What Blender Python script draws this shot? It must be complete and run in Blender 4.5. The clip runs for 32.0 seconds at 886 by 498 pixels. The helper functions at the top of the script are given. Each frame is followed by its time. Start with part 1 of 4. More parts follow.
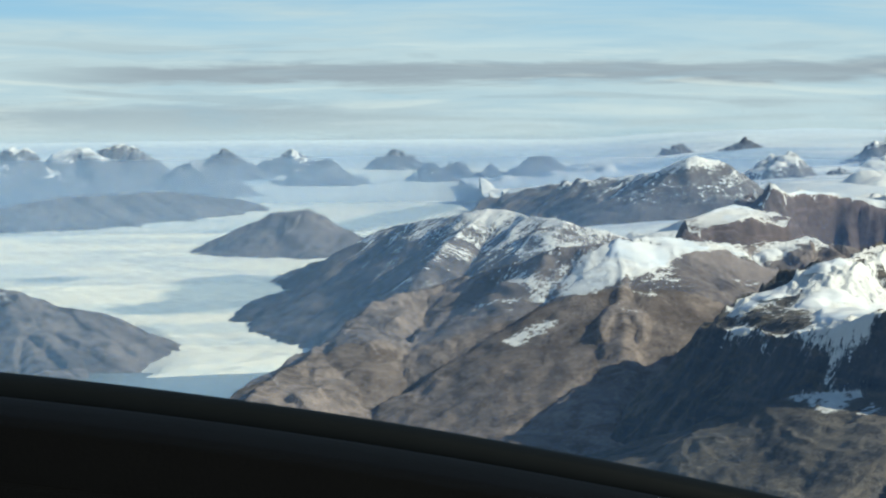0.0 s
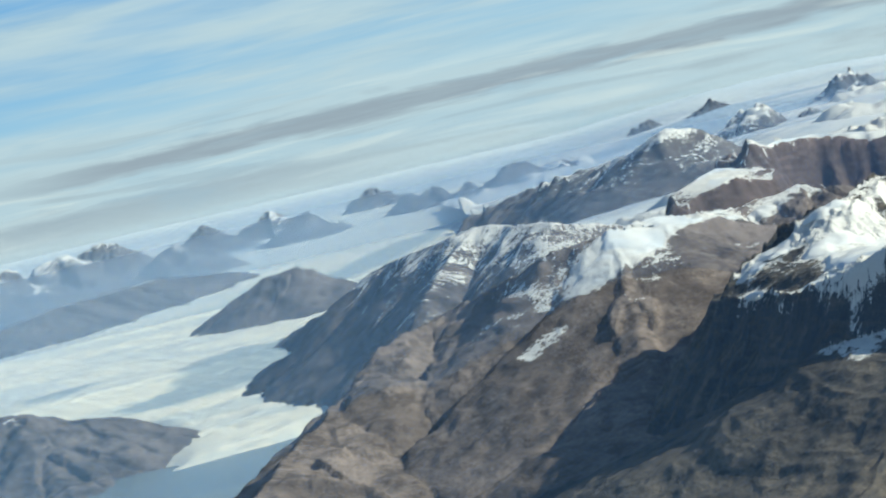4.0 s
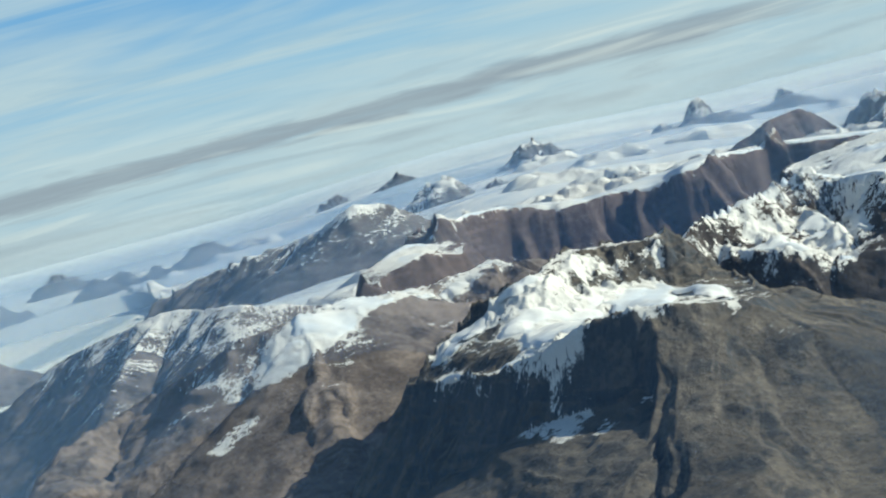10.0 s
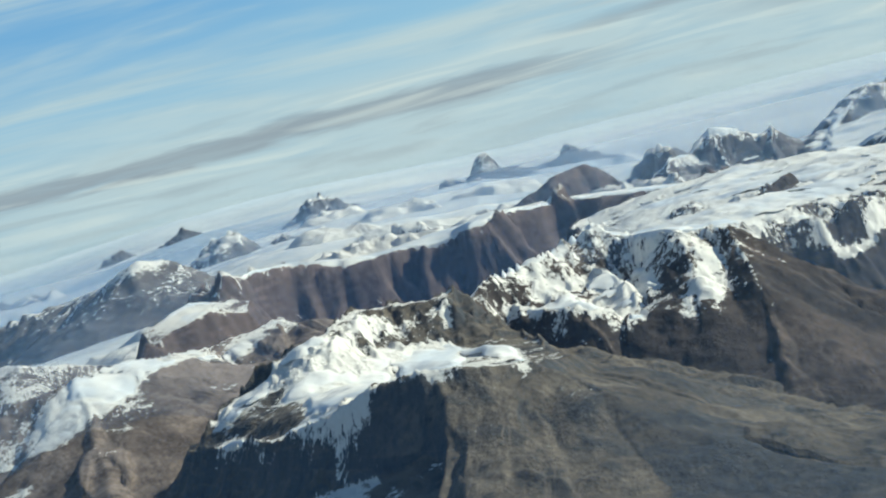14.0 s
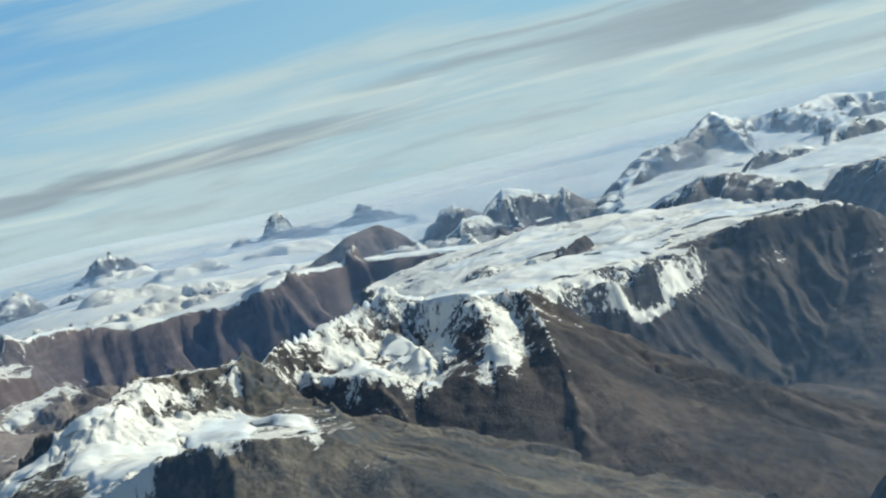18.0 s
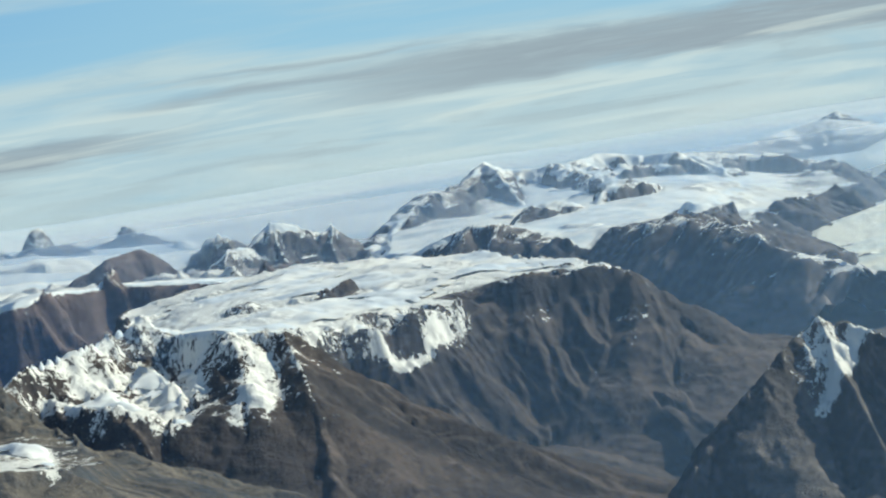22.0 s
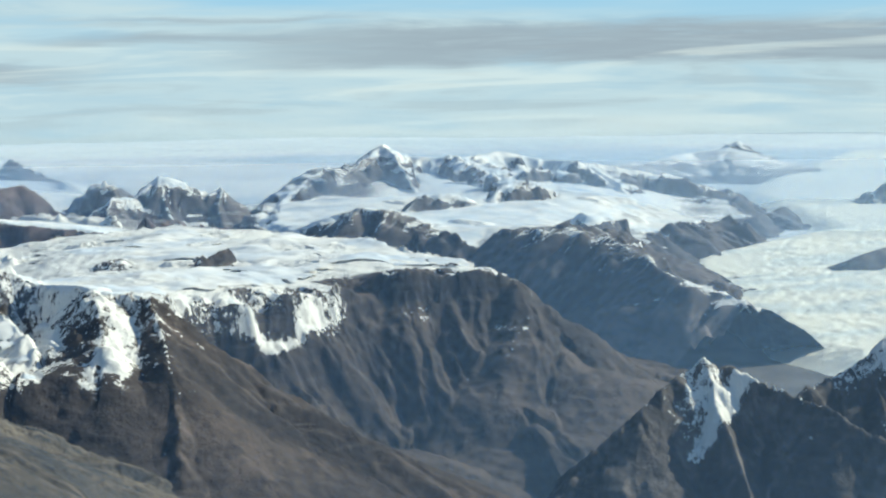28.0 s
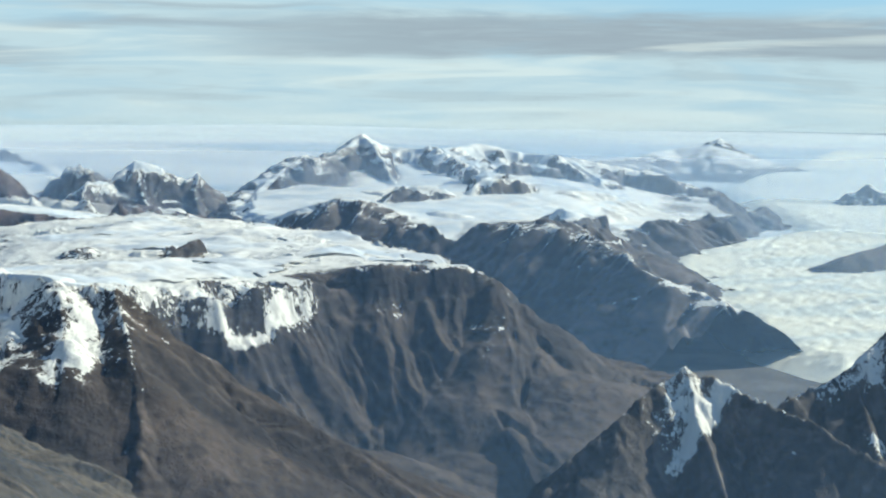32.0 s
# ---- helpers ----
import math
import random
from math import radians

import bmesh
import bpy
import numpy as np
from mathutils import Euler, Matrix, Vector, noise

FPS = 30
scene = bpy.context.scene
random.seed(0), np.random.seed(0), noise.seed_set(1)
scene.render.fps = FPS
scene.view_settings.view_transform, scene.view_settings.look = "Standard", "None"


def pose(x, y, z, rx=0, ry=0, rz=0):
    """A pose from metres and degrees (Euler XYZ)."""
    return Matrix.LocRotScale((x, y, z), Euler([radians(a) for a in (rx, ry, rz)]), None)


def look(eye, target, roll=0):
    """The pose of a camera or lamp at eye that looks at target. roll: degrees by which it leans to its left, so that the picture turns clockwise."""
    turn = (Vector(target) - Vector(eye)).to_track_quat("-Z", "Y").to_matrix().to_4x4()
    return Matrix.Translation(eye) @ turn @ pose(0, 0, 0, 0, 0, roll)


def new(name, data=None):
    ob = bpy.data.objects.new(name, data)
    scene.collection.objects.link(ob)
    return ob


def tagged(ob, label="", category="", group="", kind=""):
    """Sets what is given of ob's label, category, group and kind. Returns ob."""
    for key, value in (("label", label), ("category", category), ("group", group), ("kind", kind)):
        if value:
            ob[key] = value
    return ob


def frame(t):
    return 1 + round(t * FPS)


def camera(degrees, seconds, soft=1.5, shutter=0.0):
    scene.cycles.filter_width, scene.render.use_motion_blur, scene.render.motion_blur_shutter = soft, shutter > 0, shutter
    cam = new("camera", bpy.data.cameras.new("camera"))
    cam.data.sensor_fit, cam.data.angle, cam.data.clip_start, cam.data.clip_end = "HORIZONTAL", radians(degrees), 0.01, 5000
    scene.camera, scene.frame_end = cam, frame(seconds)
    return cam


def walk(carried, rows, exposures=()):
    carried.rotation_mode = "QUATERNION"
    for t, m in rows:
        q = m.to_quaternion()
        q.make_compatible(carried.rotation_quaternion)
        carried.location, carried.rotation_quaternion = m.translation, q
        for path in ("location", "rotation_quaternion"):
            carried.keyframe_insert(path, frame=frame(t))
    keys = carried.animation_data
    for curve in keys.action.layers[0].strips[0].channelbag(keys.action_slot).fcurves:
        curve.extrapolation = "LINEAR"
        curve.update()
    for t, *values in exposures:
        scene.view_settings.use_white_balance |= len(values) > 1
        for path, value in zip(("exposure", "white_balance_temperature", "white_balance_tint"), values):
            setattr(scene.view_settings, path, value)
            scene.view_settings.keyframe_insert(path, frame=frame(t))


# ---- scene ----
# The whole country stands at about 1:23, so that its horizon lies within the lens's reach.
cam = camera(24.0, 32.0, soft=2.1)
# seconds, eye, heading to the right of +y, pitch, lean to the right (degrees)
PATH = [
    (0.0, (-0.00, -0.00, 175.20), 3.238, -5.241, 0.231),
    (0.5, (0.21, 2.09, 175.20), 2.927, -5.263, 2.267),
    (1.0, (0.41, 4.19, 175.20), 2.698, -5.261, 4.298),
    (1.5, (0.64, 6.28, 175.21), 2.532, -5.235, 6.081),
    (2.0, (0.87, 8.37, 175.21), 2.517, -5.210, 7.719),
    (2.5, (1.15, 10.45, 175.22), 2.599, -4.993, 9.375),
    (4.5, (2.49, 18.70, 175.26), 3.980, -4.563, 13.609),
    (5.0, (2.83, 20.76, 175.27), 4.574, -4.572, 13.914),
    (5.5, (3.19, 22.81, 175.28), 5.274, -4.626, 13.935),
    (6.0, (3.54, 24.87, 175.30), 6.046, -4.643, 14.182),
    (6.5, (3.93, 26.92, 175.32), 6.815, -4.661, 14.300),
    (7.0, (4.31, 28.97, 175.34), 7.529, -4.698, 14.309),
    (7.5, (4.76, 30.98, 175.36), 8.279, -4.671, 14.444),
    (8.0, (5.21, 32.99, 175.38), 9.055, -4.635, 14.418),
    (8.5, (5.72, 34.97, 175.39), 9.845, -4.641, 14.291),
    (9.0, (6.23, 36.95, 175.41), 10.661, -4.626, 14.327),
    (9.5, (6.78, 38.89, 175.43), 11.475, -4.598, 14.430),
    (10.0, (7.34, 40.83, 175.44), 12.221, -4.559, 14.495),
    (10.5, (7.93, 42.74, 175.45), 12.942, -4.546, 14.683),
    (11.0, (8.52, 44.66, 175.47), 13.731, -4.537, 14.714),
    (11.5, (9.15, 46.56, 175.49), 14.517, -4.549, 14.893),
    (12.0, (9.78, 48.45, 175.50), 15.267, -4.495, 15.019),
    (12.5, (10.45, 50.33, 175.52), 15.912, -4.474, 15.030),
    (13.0, (11.11, 52.20, 175.54), 16.617, -4.539, 14.802),
    (13.5, (11.81, 54.05, 175.56), 17.432, -4.591, 14.550),
    (14.0, (12.50, 55.90, 175.58), 18.257, -4.569, 14.241),
    (14.5, (13.21, 57.73, 175.61), 19.087, -4.514, 14.191),
    (16.5, (16.09, 65.03, 175.71), 21.896, -4.351, 13.726),
    (17.0, (16.88, 66.82, 175.73), 22.621, -4.342, 13.864),
    (17.5, (17.74, 68.56, 175.76), 23.387, -4.352, 13.745),
    (18.0, (18.59, 70.29, 175.78), 24.169, -4.363, 13.735),
    (18.5, (19.48, 71.99, 175.81), 24.919, -4.414, 13.918),
    (19.0, (20.37, 73.69, 175.84), 25.658, -4.449, 13.834),
    (19.5, (21.26, 75.37, 175.87), 26.460, -4.450, 13.280),
    (20.0, (22.15, 77.05, 175.91), 27.264, -4.526, 12.547),
    (20.5, (23.04, 78.71, 175.95), 27.965, -4.478, 12.068),
    (21.0, (23.93, 80.37, 175.99), 28.801, -4.497, 11.170),
    (21.5, (24.84, 82.00, 176.04), 29.745, -4.549, 10.216),
    (22.0, (25.75, 83.64, 176.09), 30.708, -4.634, 8.896),
    (22.5, (26.70, 85.23, 176.15), 31.559, -4.758, 7.546),
    (23.0, (27.66, 86.83, 176.21), 32.055, -4.867, 6.599),
    (23.5, (28.65, 88.40, 176.28), 32.389, -5.064, 5.592),
    (24.0, (29.65, 89.97, 176.35), 32.690, -5.124, 4.750),
    (24.5, (30.67, 91.52, 176.43), 33.002, -5.202, 3.783),
    (25.0, (31.70, 93.06, 176.51), 33.311, -5.211, 3.073),
    (25.5, (32.75, 94.59, 176.58), 33.532, -5.206, 2.607),
    (27.5, (37.03, 100.69, 176.97), 33.744, -5.347, 0.921),
    (28.0, (38.15, 102.26, 177.04), 33.770, -5.398, 0.936),
    (28.5, (39.32, 103.86, 177.10), 33.765, -5.422, 0.976),
    (29.0, (40.49, 105.46, 177.17), 33.829, -5.460, 0.751),
    (29.5, (41.72, 107.08, 177.22), 34.005, -5.488, 0.461),
    (30.0, (42.94, 108.70, 177.28), 34.239, -5.569, -0.001),
    (30.5, (44.18, 110.35, 177.33), 34.493, -5.627, -0.223),
    (31.0, (45.42, 112.01, 177.38), 34.544, -5.645, -0.206),
    (31.5, (46.65, 113.69, 177.42), 34.477, -5.634, -0.384),
    (32.0, (47.88, 115.37, 177.46), 34.370, -5.671, -0.459),
]


def aim(eye, heading, pitch, lean):
    a, p = radians(heading), radians(pitch)
    way = Vector((math.sin(a) * math.cos(p), math.cos(a) * math.cos(p), math.sin(p)))
    return look(eye, Vector(eye) + 100 * way, -lean)


walk(cam, [(t, aim(e, h, p, l)) for t, e, h, p, l in PATH], [(0.0, 0.25, 6350.0, -4.0), (4.0, 0.2, 6200.0, -4.0), (8.0, 0.16, 6250.0, -4.5), (19.0, 0.11, 6350.0, -4.5), (24.0, 0.24, 6300.0, -4.5), (32.0, 0.34, 6250.0, -4.0)])

# ---- light ----
SUN_AZ, SUN_EL = 106.0, 30.0
world = bpy.data.worlds.new("world")
scene.world = world
world.use_nodes = True
wn, wl = world.node_tree.nodes, world.node_tree.links
sky = wn.new("ShaderNodeTexSky")
sky.sky_type, sky.sun_disc = "NISHITA", False
sky.sun_elevation, sky.sun_rotation = radians(SUN_EL), radians(SUN_AZ)
sky.altitude, sky.air_density, sky.dust_density, sky.ozone_density = 3000, 1.0, 0.6, 1.5
wl.new(sky.outputs["Color"], wn["Background"].inputs["Color"])
wn["Background"].inputs["Strength"].default_value = 0.125
sun = new("sun", bpy.data.lights.new("sun", "SUN"))
sun.data.energy, sun.data.angle, sun.data.color = 5.0, radians(0.6), (1.0, 0.92, 0.79)
sa, se = radians(SUN_AZ), radians(SUN_EL)
sun.matrix_world = look((900 * math.sin(sa) * math.cos(se), 900 * math.cos(sa) * math.cos(se), 900 * math.sin(se)), (0, 0, 0))


# ---- materials ----
class Nodes:
    """A short way to write node trees."""

    def __init__(self, name):
        self.mat = bpy.data.materials.new(name)
        self.mat.use_nodes = True
        self.n, self.l = self.mat.node_tree.nodes, self.mat.node_tree.links
        self.n.clear()
        self.out = self.n.new("ShaderNodeOutputMaterial")
        self.geo = self.n.new("ShaderNodeNewGeometry")

    def put(self, socket, value):
        if isinstance(value, bpy.types.NodeSocket):
            self.l.new(value, socket)
        elif value is not None:
            socket.default_value = value

    def math(self, op, a, b=None, c=None, clamp=False):
        m = self.n.new("ShaderNodeMath")
        m.operation, m.use_clamp = op, clamp
        for i, v in enumerate((a, b, c)):
            self.put(m.inputs[i], v)
        return m.outputs[0]

    def step(self, v, lo, hi, a=0.0, b=1.0):
        m = self.n.new("ShaderNodeMapRange")
        m.interpolation_type = "SMOOTHSTEP"
        for i, x in enumerate((v, lo, hi, a, b)):
            self.put(m.inputs[i], x)
        return m.outputs[0]

    def place(self, sx=1.0, sy=1.0, sz=1.0):
        m = self.n.new("ShaderNodeVectorMath")
        m.operation = "MULTIPLY"
        self.put(m.inputs[0], self.geo.outputs["Position"])
        m.inputs[1].default_value = (sx, sy, sz)
        return m.outputs[0]

    def noise(self, vec, scale, detail=5.0, rough=0.55, warp=0.0):
        m = self.n.new("ShaderNodeTexNoise")
        self.put(m.inputs["Vector"], vec)
        for k, v in (("Scale", scale), ("Detail", detail), ("Roughness", rough), ("Distortion", warp)):
            m.inputs[k].default_value = v
        return m.outputs[0]

    def mix(self, f, a, b):
        m = self.n.new("ShaderNodeMix")
        m.data_type = "RGBA"
        self.put(m.inputs[0], f)
        self.put(m.inputs[6], (*a, 1) if isinstance(a, tuple) else a)
        self.put(m.inputs[7], (*b, 1) if isinstance(b, tuple) else b)
        return m.outputs[2]

    def split(self, vec):
        m = self.n.new("ShaderNodeSeparateXYZ")
        self.put(m.inputs[0], vec)
        return m.outputs

    def join(self, x, y, z):
        m = self.n.new("ShaderNodeCombineXYZ")
        for i, v in enumerate((x, y, z)):
            self.put(m.inputs[i], v)
        return m.outputs[0]

    def stored(self, name):
        m = self.n.new("ShaderNodeAttribute")
        m.attribute_name = name
        return m.outputs["Fac"]

    def bump(self, h, strength, dist):
        m = self.n.new("ShaderNodeBump")
        m.inputs["Strength"].default_value, m.inputs["Distance"].default_value = strength, dist
        self.put(m.inputs["Height"], h)
        return m.outputs[0]

    def surface(self, color, rough=0.9, normal=None, spec=0.2):
        p = self.n.new("ShaderNodeBsdfPrincipled")
        self.put(p.inputs["Base Color"], (*color, 1) if isinstance(color, tuple) else color)
        self.put(p.inputs["Roughness"], rough)
        p.inputs["Specular IOR Level"].default_value = spec
        self.put(p.inputs["Normal"], normal)
        self.l.new(p.outputs[0], self.out.inputs["Surface"])
        return self.mat


SNOW = (0.86, 0.83, 0.765)


def rock_material(name, light, mid, dark, dust=0.0, line=90.0, grain=1.0):
    """Rock and scree: bands and stains, darker on steep ground, snow dust on ledges above a line."""
    light, mid, dark = [(1.0 * c[0], 0.98 * c[1], 1.02 * c[2]) for c in (light, mid, dark)]
    k = Nodes(name)
    up = k.split(k.geo.outputs["Normal"])[2]
    z = k.split(k.geo.outputs["Position"])[2]
    big = k.noise(k.place(), 0.018 * grain, 4, 0.6, 0.6)
    med = k.noise(k.place(), 0.11 * grain, 6, 0.65, 0.3)
    fine = k.noise(k.place(1, 1, 0.5), 0.7 * grain, 6, 0.7)
    run, fall = k.stored("run"), k.stored("fall")
    streak = k.noise(k.join(run, k.math("MULTIPLY", fall, 0.1), k.math("MULTIPLY", z, 0.01)), 0.3 * grain, 6, 0.65, 0.5)
    chute = k.noise(k.join(run, k.math("MULTIPLY", fall, 0.05), 5.0), 0.11 * grain, 5, 0.6, 0.6)
    strata = k.noise(k.place(0.12, 0.12, 1), 0.5 * grain, 4, 0.6)
    c = k.mix(k.step(big, 0.36, 0.64), tuple(0.8 * v for v in mid), light)
    c = k.mix(k.math("MULTIPLY", k.step(med, 0.48, 0.62), 0.7), c, tuple(0.55 * v for v in dark))
    c = k.mix(k.math("MULTIPLY", k.step(streak, 0.48, 0.62), 0.75), c, tuple(1.15 * v for v in light))
    c = k.mix(k.math("MULTIPLY", k.step(chute, 0.5, 0.64), 0.65), c, tuple(0.75 * v for v in dark))
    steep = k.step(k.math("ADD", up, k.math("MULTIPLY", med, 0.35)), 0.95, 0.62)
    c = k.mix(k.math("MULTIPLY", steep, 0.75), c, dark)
    c = k.mix(k.math("MULTIPLY", k.step(strata, 0.52, 0.66), k.math("MULTIPLY", steep, 0.5)), c, light)
    c = k.mix(k.step(fine, 0.42, 0.68, 0.0, 0.48), c, tuple(0.5 * v for v in dark))
    grit = k.noise(k.place(1, 1, 0.6), 0.32 * grain, 7, 0.75, 0.4)
    c = k.mix(k.math("MULTIPLY", k.step(grit, 0.52, 0.66), 0.32), c, tuple(1.2 * v for v in light))
    if dust > 0:
        a = k.math("ADD", k.math("MULTIPLY", k.math("SUBTRACT", z, line), 0.022), k.math("MULTIPLY", up, 0.75))
        a = k.math("ADD", a, k.math("MULTIPLY", k.math("SUBTRACT", fine, 0.5), 2.3))
        a = k.math("ADD", a, k.math("MULTIPLY", k.math("SUBTRACT", streak, 0.5), 2.8))
        a = k.math("ADD", a, k.math("MULTIPLY", k.math("SUBTRACT", med, 0.5), 1.4))
        b = k.math("ADD", k.stored("cover"), k.math("MULTIPLY", k.math("SUBTRACT", fine, 0.5), 3.8))
        b = k.math("ADD", b, k.math("MULTIPLY", k.math("SUBTRACT", streak, 0.5), 2.2))
        b = k.math("ADD", b, k.math("MULTIPLY", k.math("SUBTRACT", med, 0.5), 1.4))
        c = k.mix(k.math("MULTIPLY", k.math("MAXIMUM", k.step(a, 0.75, 1.05), k.step(b, -0.05, 0.35)), dust), c, SNOW)
    h = k.math("ADD", k.math("MULTIPLY", med, 1.0), k.math("MULTIPLY", fine, 0.35))
    return k.surface(c, 0.93, k.bump(h, 0.75, 2.0 / grain), 0.15)


def snow_material(name, blue=0.0, dirt=0.15, stretch=1.0):
    k = Nodes(name)
    big = k.noise(k.place(), 0.03, 5, 0.6, 0.5)
    fine = k.noise(k.place(1, 1, 1), 0.5, 6, 0.65)
    wind = k.noise(k.place(0.3, 1, 1), 0.25, 4, 0.6)
    c = k.mix(k.step(big, 0.35, 0.65), (0.62 - blue * 0.2, 0.655 - blue * 0.12, 0.69 - blue * 0.06), SNOW)
    c = k.mix(k.math("MULTIPLY", k.step(k.math("MULTIPLY", fine, big), 0.3, 0.42), dirt), c, (0.45, 0.42, 0.40))
    h = k.math("ADD", fine, k.math("MULTIPLY", wind, 1.2))
    return k.surface(c, 0.75, k.bump(h, 0.3, 0.6), 0.3)


def ice_material(name, flow=(1.0, 0.25), blue=0.5, crack=0.3):
    """Glacier ice: dull flow bands, blue-grey patches with cloud shadow painted in, crevasse lines."""
    k = Nodes(name)
    big = k.noise(k.place(flow[1], flow[0], 1), 0.016, 5, 0.6, 0.9)
    band = k.noise(k.place(flow[1] * 0.5, flow[0], 1), 0.06, 5, 0.6, 0.4)
    fine = k.noise(k.place(), 0.35, 6, 0.7)
    cut = k.noise(k.place(flow[1] * 1.6, flow[0] * 1.6, 1), crack, 4, 0.7, 0.7)
    c = k.mix(k.step(big, 0.49, 0.58), (0.98, 0.92, 0.74), (0.76, 0.77, 0.69))
    c = k.mix(k.math("MULTIPLY", k.step(band, 0.5, 0.68), blue), c, (0.66, 0.70, 0.70))
    # outlined patches: cloud shadow on the ice, put into its colour
    c = k.mix(k.math("MULTIPLY", k.stored("bare"), k.step(cut, 0.40, 0.60, 0.9, 0.65)), c, (0.33, 0.42, 0.46))
    c = k.mix(k.math("MULTIPLY", k.step(cut, 0.52, 0.60), 0.45), c, (0.52, 0.59, 0.61))
    c = k.mix(k.math("MULTIPLY", k.step(fine, 0.5, 0.75), 0.2), c, (0.62, 0.62, 0.58))
    return k.surface(c, 0.7, k.bump(k.math("ADD", cut, k.math("MULTIPLY", fine, 0.6)), 0.8, 0.9), 0.3)


M = {
    # cliff: the dark tone for steep faces has the blue of shade painted in
    "cliff": rock_material("shade_tinted_cliff_rock", (0.165, 0.142, 0.108), (0.105, 0.092, 0.073), (0.055, 0.068, 0.082), 0.85, 140),
    "brown": rock_material("brown_scree_rock", (0.275, 0.228, 0.19), (0.20, 0.164, 0.137), (0.125, 0.102, 0.087), 0.9, 140),
    "plateau": rock_material("plateau_wall_rock", (0.125, 0.099, 0.08), (0.076, 0.062, 0.052), (0.042, 0.041, 0.043), 0.95, 112),
    "red": rock_material("red_brown_rock", (0.215, 0.165, 0.142), (0.155, 0.119, 0.104), (0.098, 0.078, 0.073), 0.8, 98, 0.8),
    "mid": rock_material("grey_brown_rock", (0.20, 0.175, 0.155), (0.115, 0.10, 0.09), (0.06, 0.056, 0.056), 0.9, 56, 0.8),
    "far": rock_material("far_grey_rock", (0.19, 0.175, 0.165), (0.145, 0.132, 0.125), (0.10, 0.095, 0.095), 0.9, 44, 0.45),
    "white": rock_material("snowy_far_rock", (0.20, 0.185, 0.175), (0.15, 0.14, 0.135), (0.10, 0.095, 0.095), 1.0, 54, 0.45),
    "massif": rock_material("massif_rock", (0.19, 0.165, 0.15), (0.105, 0.093, 0.088), (0.05, 0.048, 0.052), 1.0, 60, 0.8),
    "speckled": rock_material("speckled_peak_rock", (0.19, 0.165, 0.14), (0.125, 0.11, 0.095), (0.07, 0.065, 0.065), 0.9, 122),
    "streaky": rock_material("streaky_range_rock", (0.20, 0.18, 0.165), (0.145, 0.13, 0.12), (0.095, 0.09, 0.09), 1.0, 64, 0.5),
    "bare": rock_material("bare_red_brown_rock", (0.21, 0.165, 0.15), (0.13, 0.10, 0.092), (0.07, 0.058, 0.056), 0.0, 60, 0.7),
    "snow": snow_material("fresh_snow", 0.1, 0.4),
    "far_snow": snow_material("old_snow", 0.25, 0.08),
    "ice_w": ice_material("glacier_ice_west"),
    "ice_e": ice_material("glacier_ice_east", (0.8, 0.35), 0.3, 0.5),
}


# ---- land forms ----
def lattice(ix, iy, seed):
    h = (ix.astype(np.uint32) * np.uint32(374761393) + iy.astype(np.uint32) * np.uint32(668265263) + np.uint32(seed * 9176 + 77)).astype(np.uint32)
    h = (h ^ (h >> np.uint32(13))) * np.uint32(1274126177)
    return ((h ^ (h >> np.uint32(16))) & np.uint32(0xFFFF)).astype(np.float64) / 65535.0


def grain(x, y, seed):
    ix, iy = np.floor(x).astype(np.int64), np.floor(y).astype(np.int64)
    u, v = x - ix, y - iy
    u, v = u * u * u * (u * (u * 6 - 15) + 10), v * v * v * (v * (v * 6 - 15) + 10)
    a, b = lattice(ix, iy, seed), lattice(ix + 1, iy, seed)
    c, d = lattice(ix, iy + 1, seed), lattice(ix + 1, iy + 1, seed)
    return a + (b - a) * u + (c - a) * v + (a - b - c + d) * u * v


def rough(x, y, size, octaves, seed, ridged=False, gain=0.5):
    """Fractal noise about 0, from -1 to 1; size is its longest wave in metres."""
    total, amp, norm = 0.0, 1.0, 0.0
    ca, sa_ = 0.8, 0.6
    px, py = x / size, y / size
    for o in range(octaves):
        n = grain(px, py, seed + o)
        total = total + amp * ((1 - 2 * abs(2 * n - 1)) if ridged else (2 * n - 1))
        norm += amp
        amp *= gain
        px, py = 2.03 * (ca * px - sa_ * py) + 5.2, 2.03 * (sa_ * px + ca * py) + 1.3
    return total / norm


def smooth(v, lo, hi):
    t = np.clip((v - lo) / (hi - lo), 0, 1)
    return t * t * (3 - 2 * t)


def ridge(X, Y, pts, reach=400.0):
    """The height of a crest through (x, y, z, slope) or (x, y, z, slope to the left, slope to the right) and its flanks;
    the way from the crest, and the place along it."""
    best, far, along, run = None, None, None, 0.0
    for a, b in zip(pts[:-1], pts[1:]):
        dx, dy = b[0] - a[0], b[1] - a[1]
        n = max(math.hypot(dx, dy), 1e-6)
        t = np.clip(((X - a[0]) * dx + (Y - a[1]) * dy) / (n * n), 0, 1)
        d = np.hypot(X - a[0] - t * dx, Y - a[1] - t * dy)
        side = smooth((dy * (X - a[0]) - dx * (Y - a[1])) / n, -4, 4)
        fall_l, fall_r = a[3] + (b[3] - a[3]) * t, a[-1] + (b[-1] - a[-1]) * t
        h = a[2] + (b[2] - a[2]) * t - (fall_l + (fall_r - fall_l) * side) * d / (1 + d / reach)
        if best is None:
            best, far, along = h, d, run + t * n
        else:
            m = h > best
            best, far, along = np.where(m, h, best), np.where(m, d, far), np.where(m, run + t * n, along)
        run += n
    return best, far, along


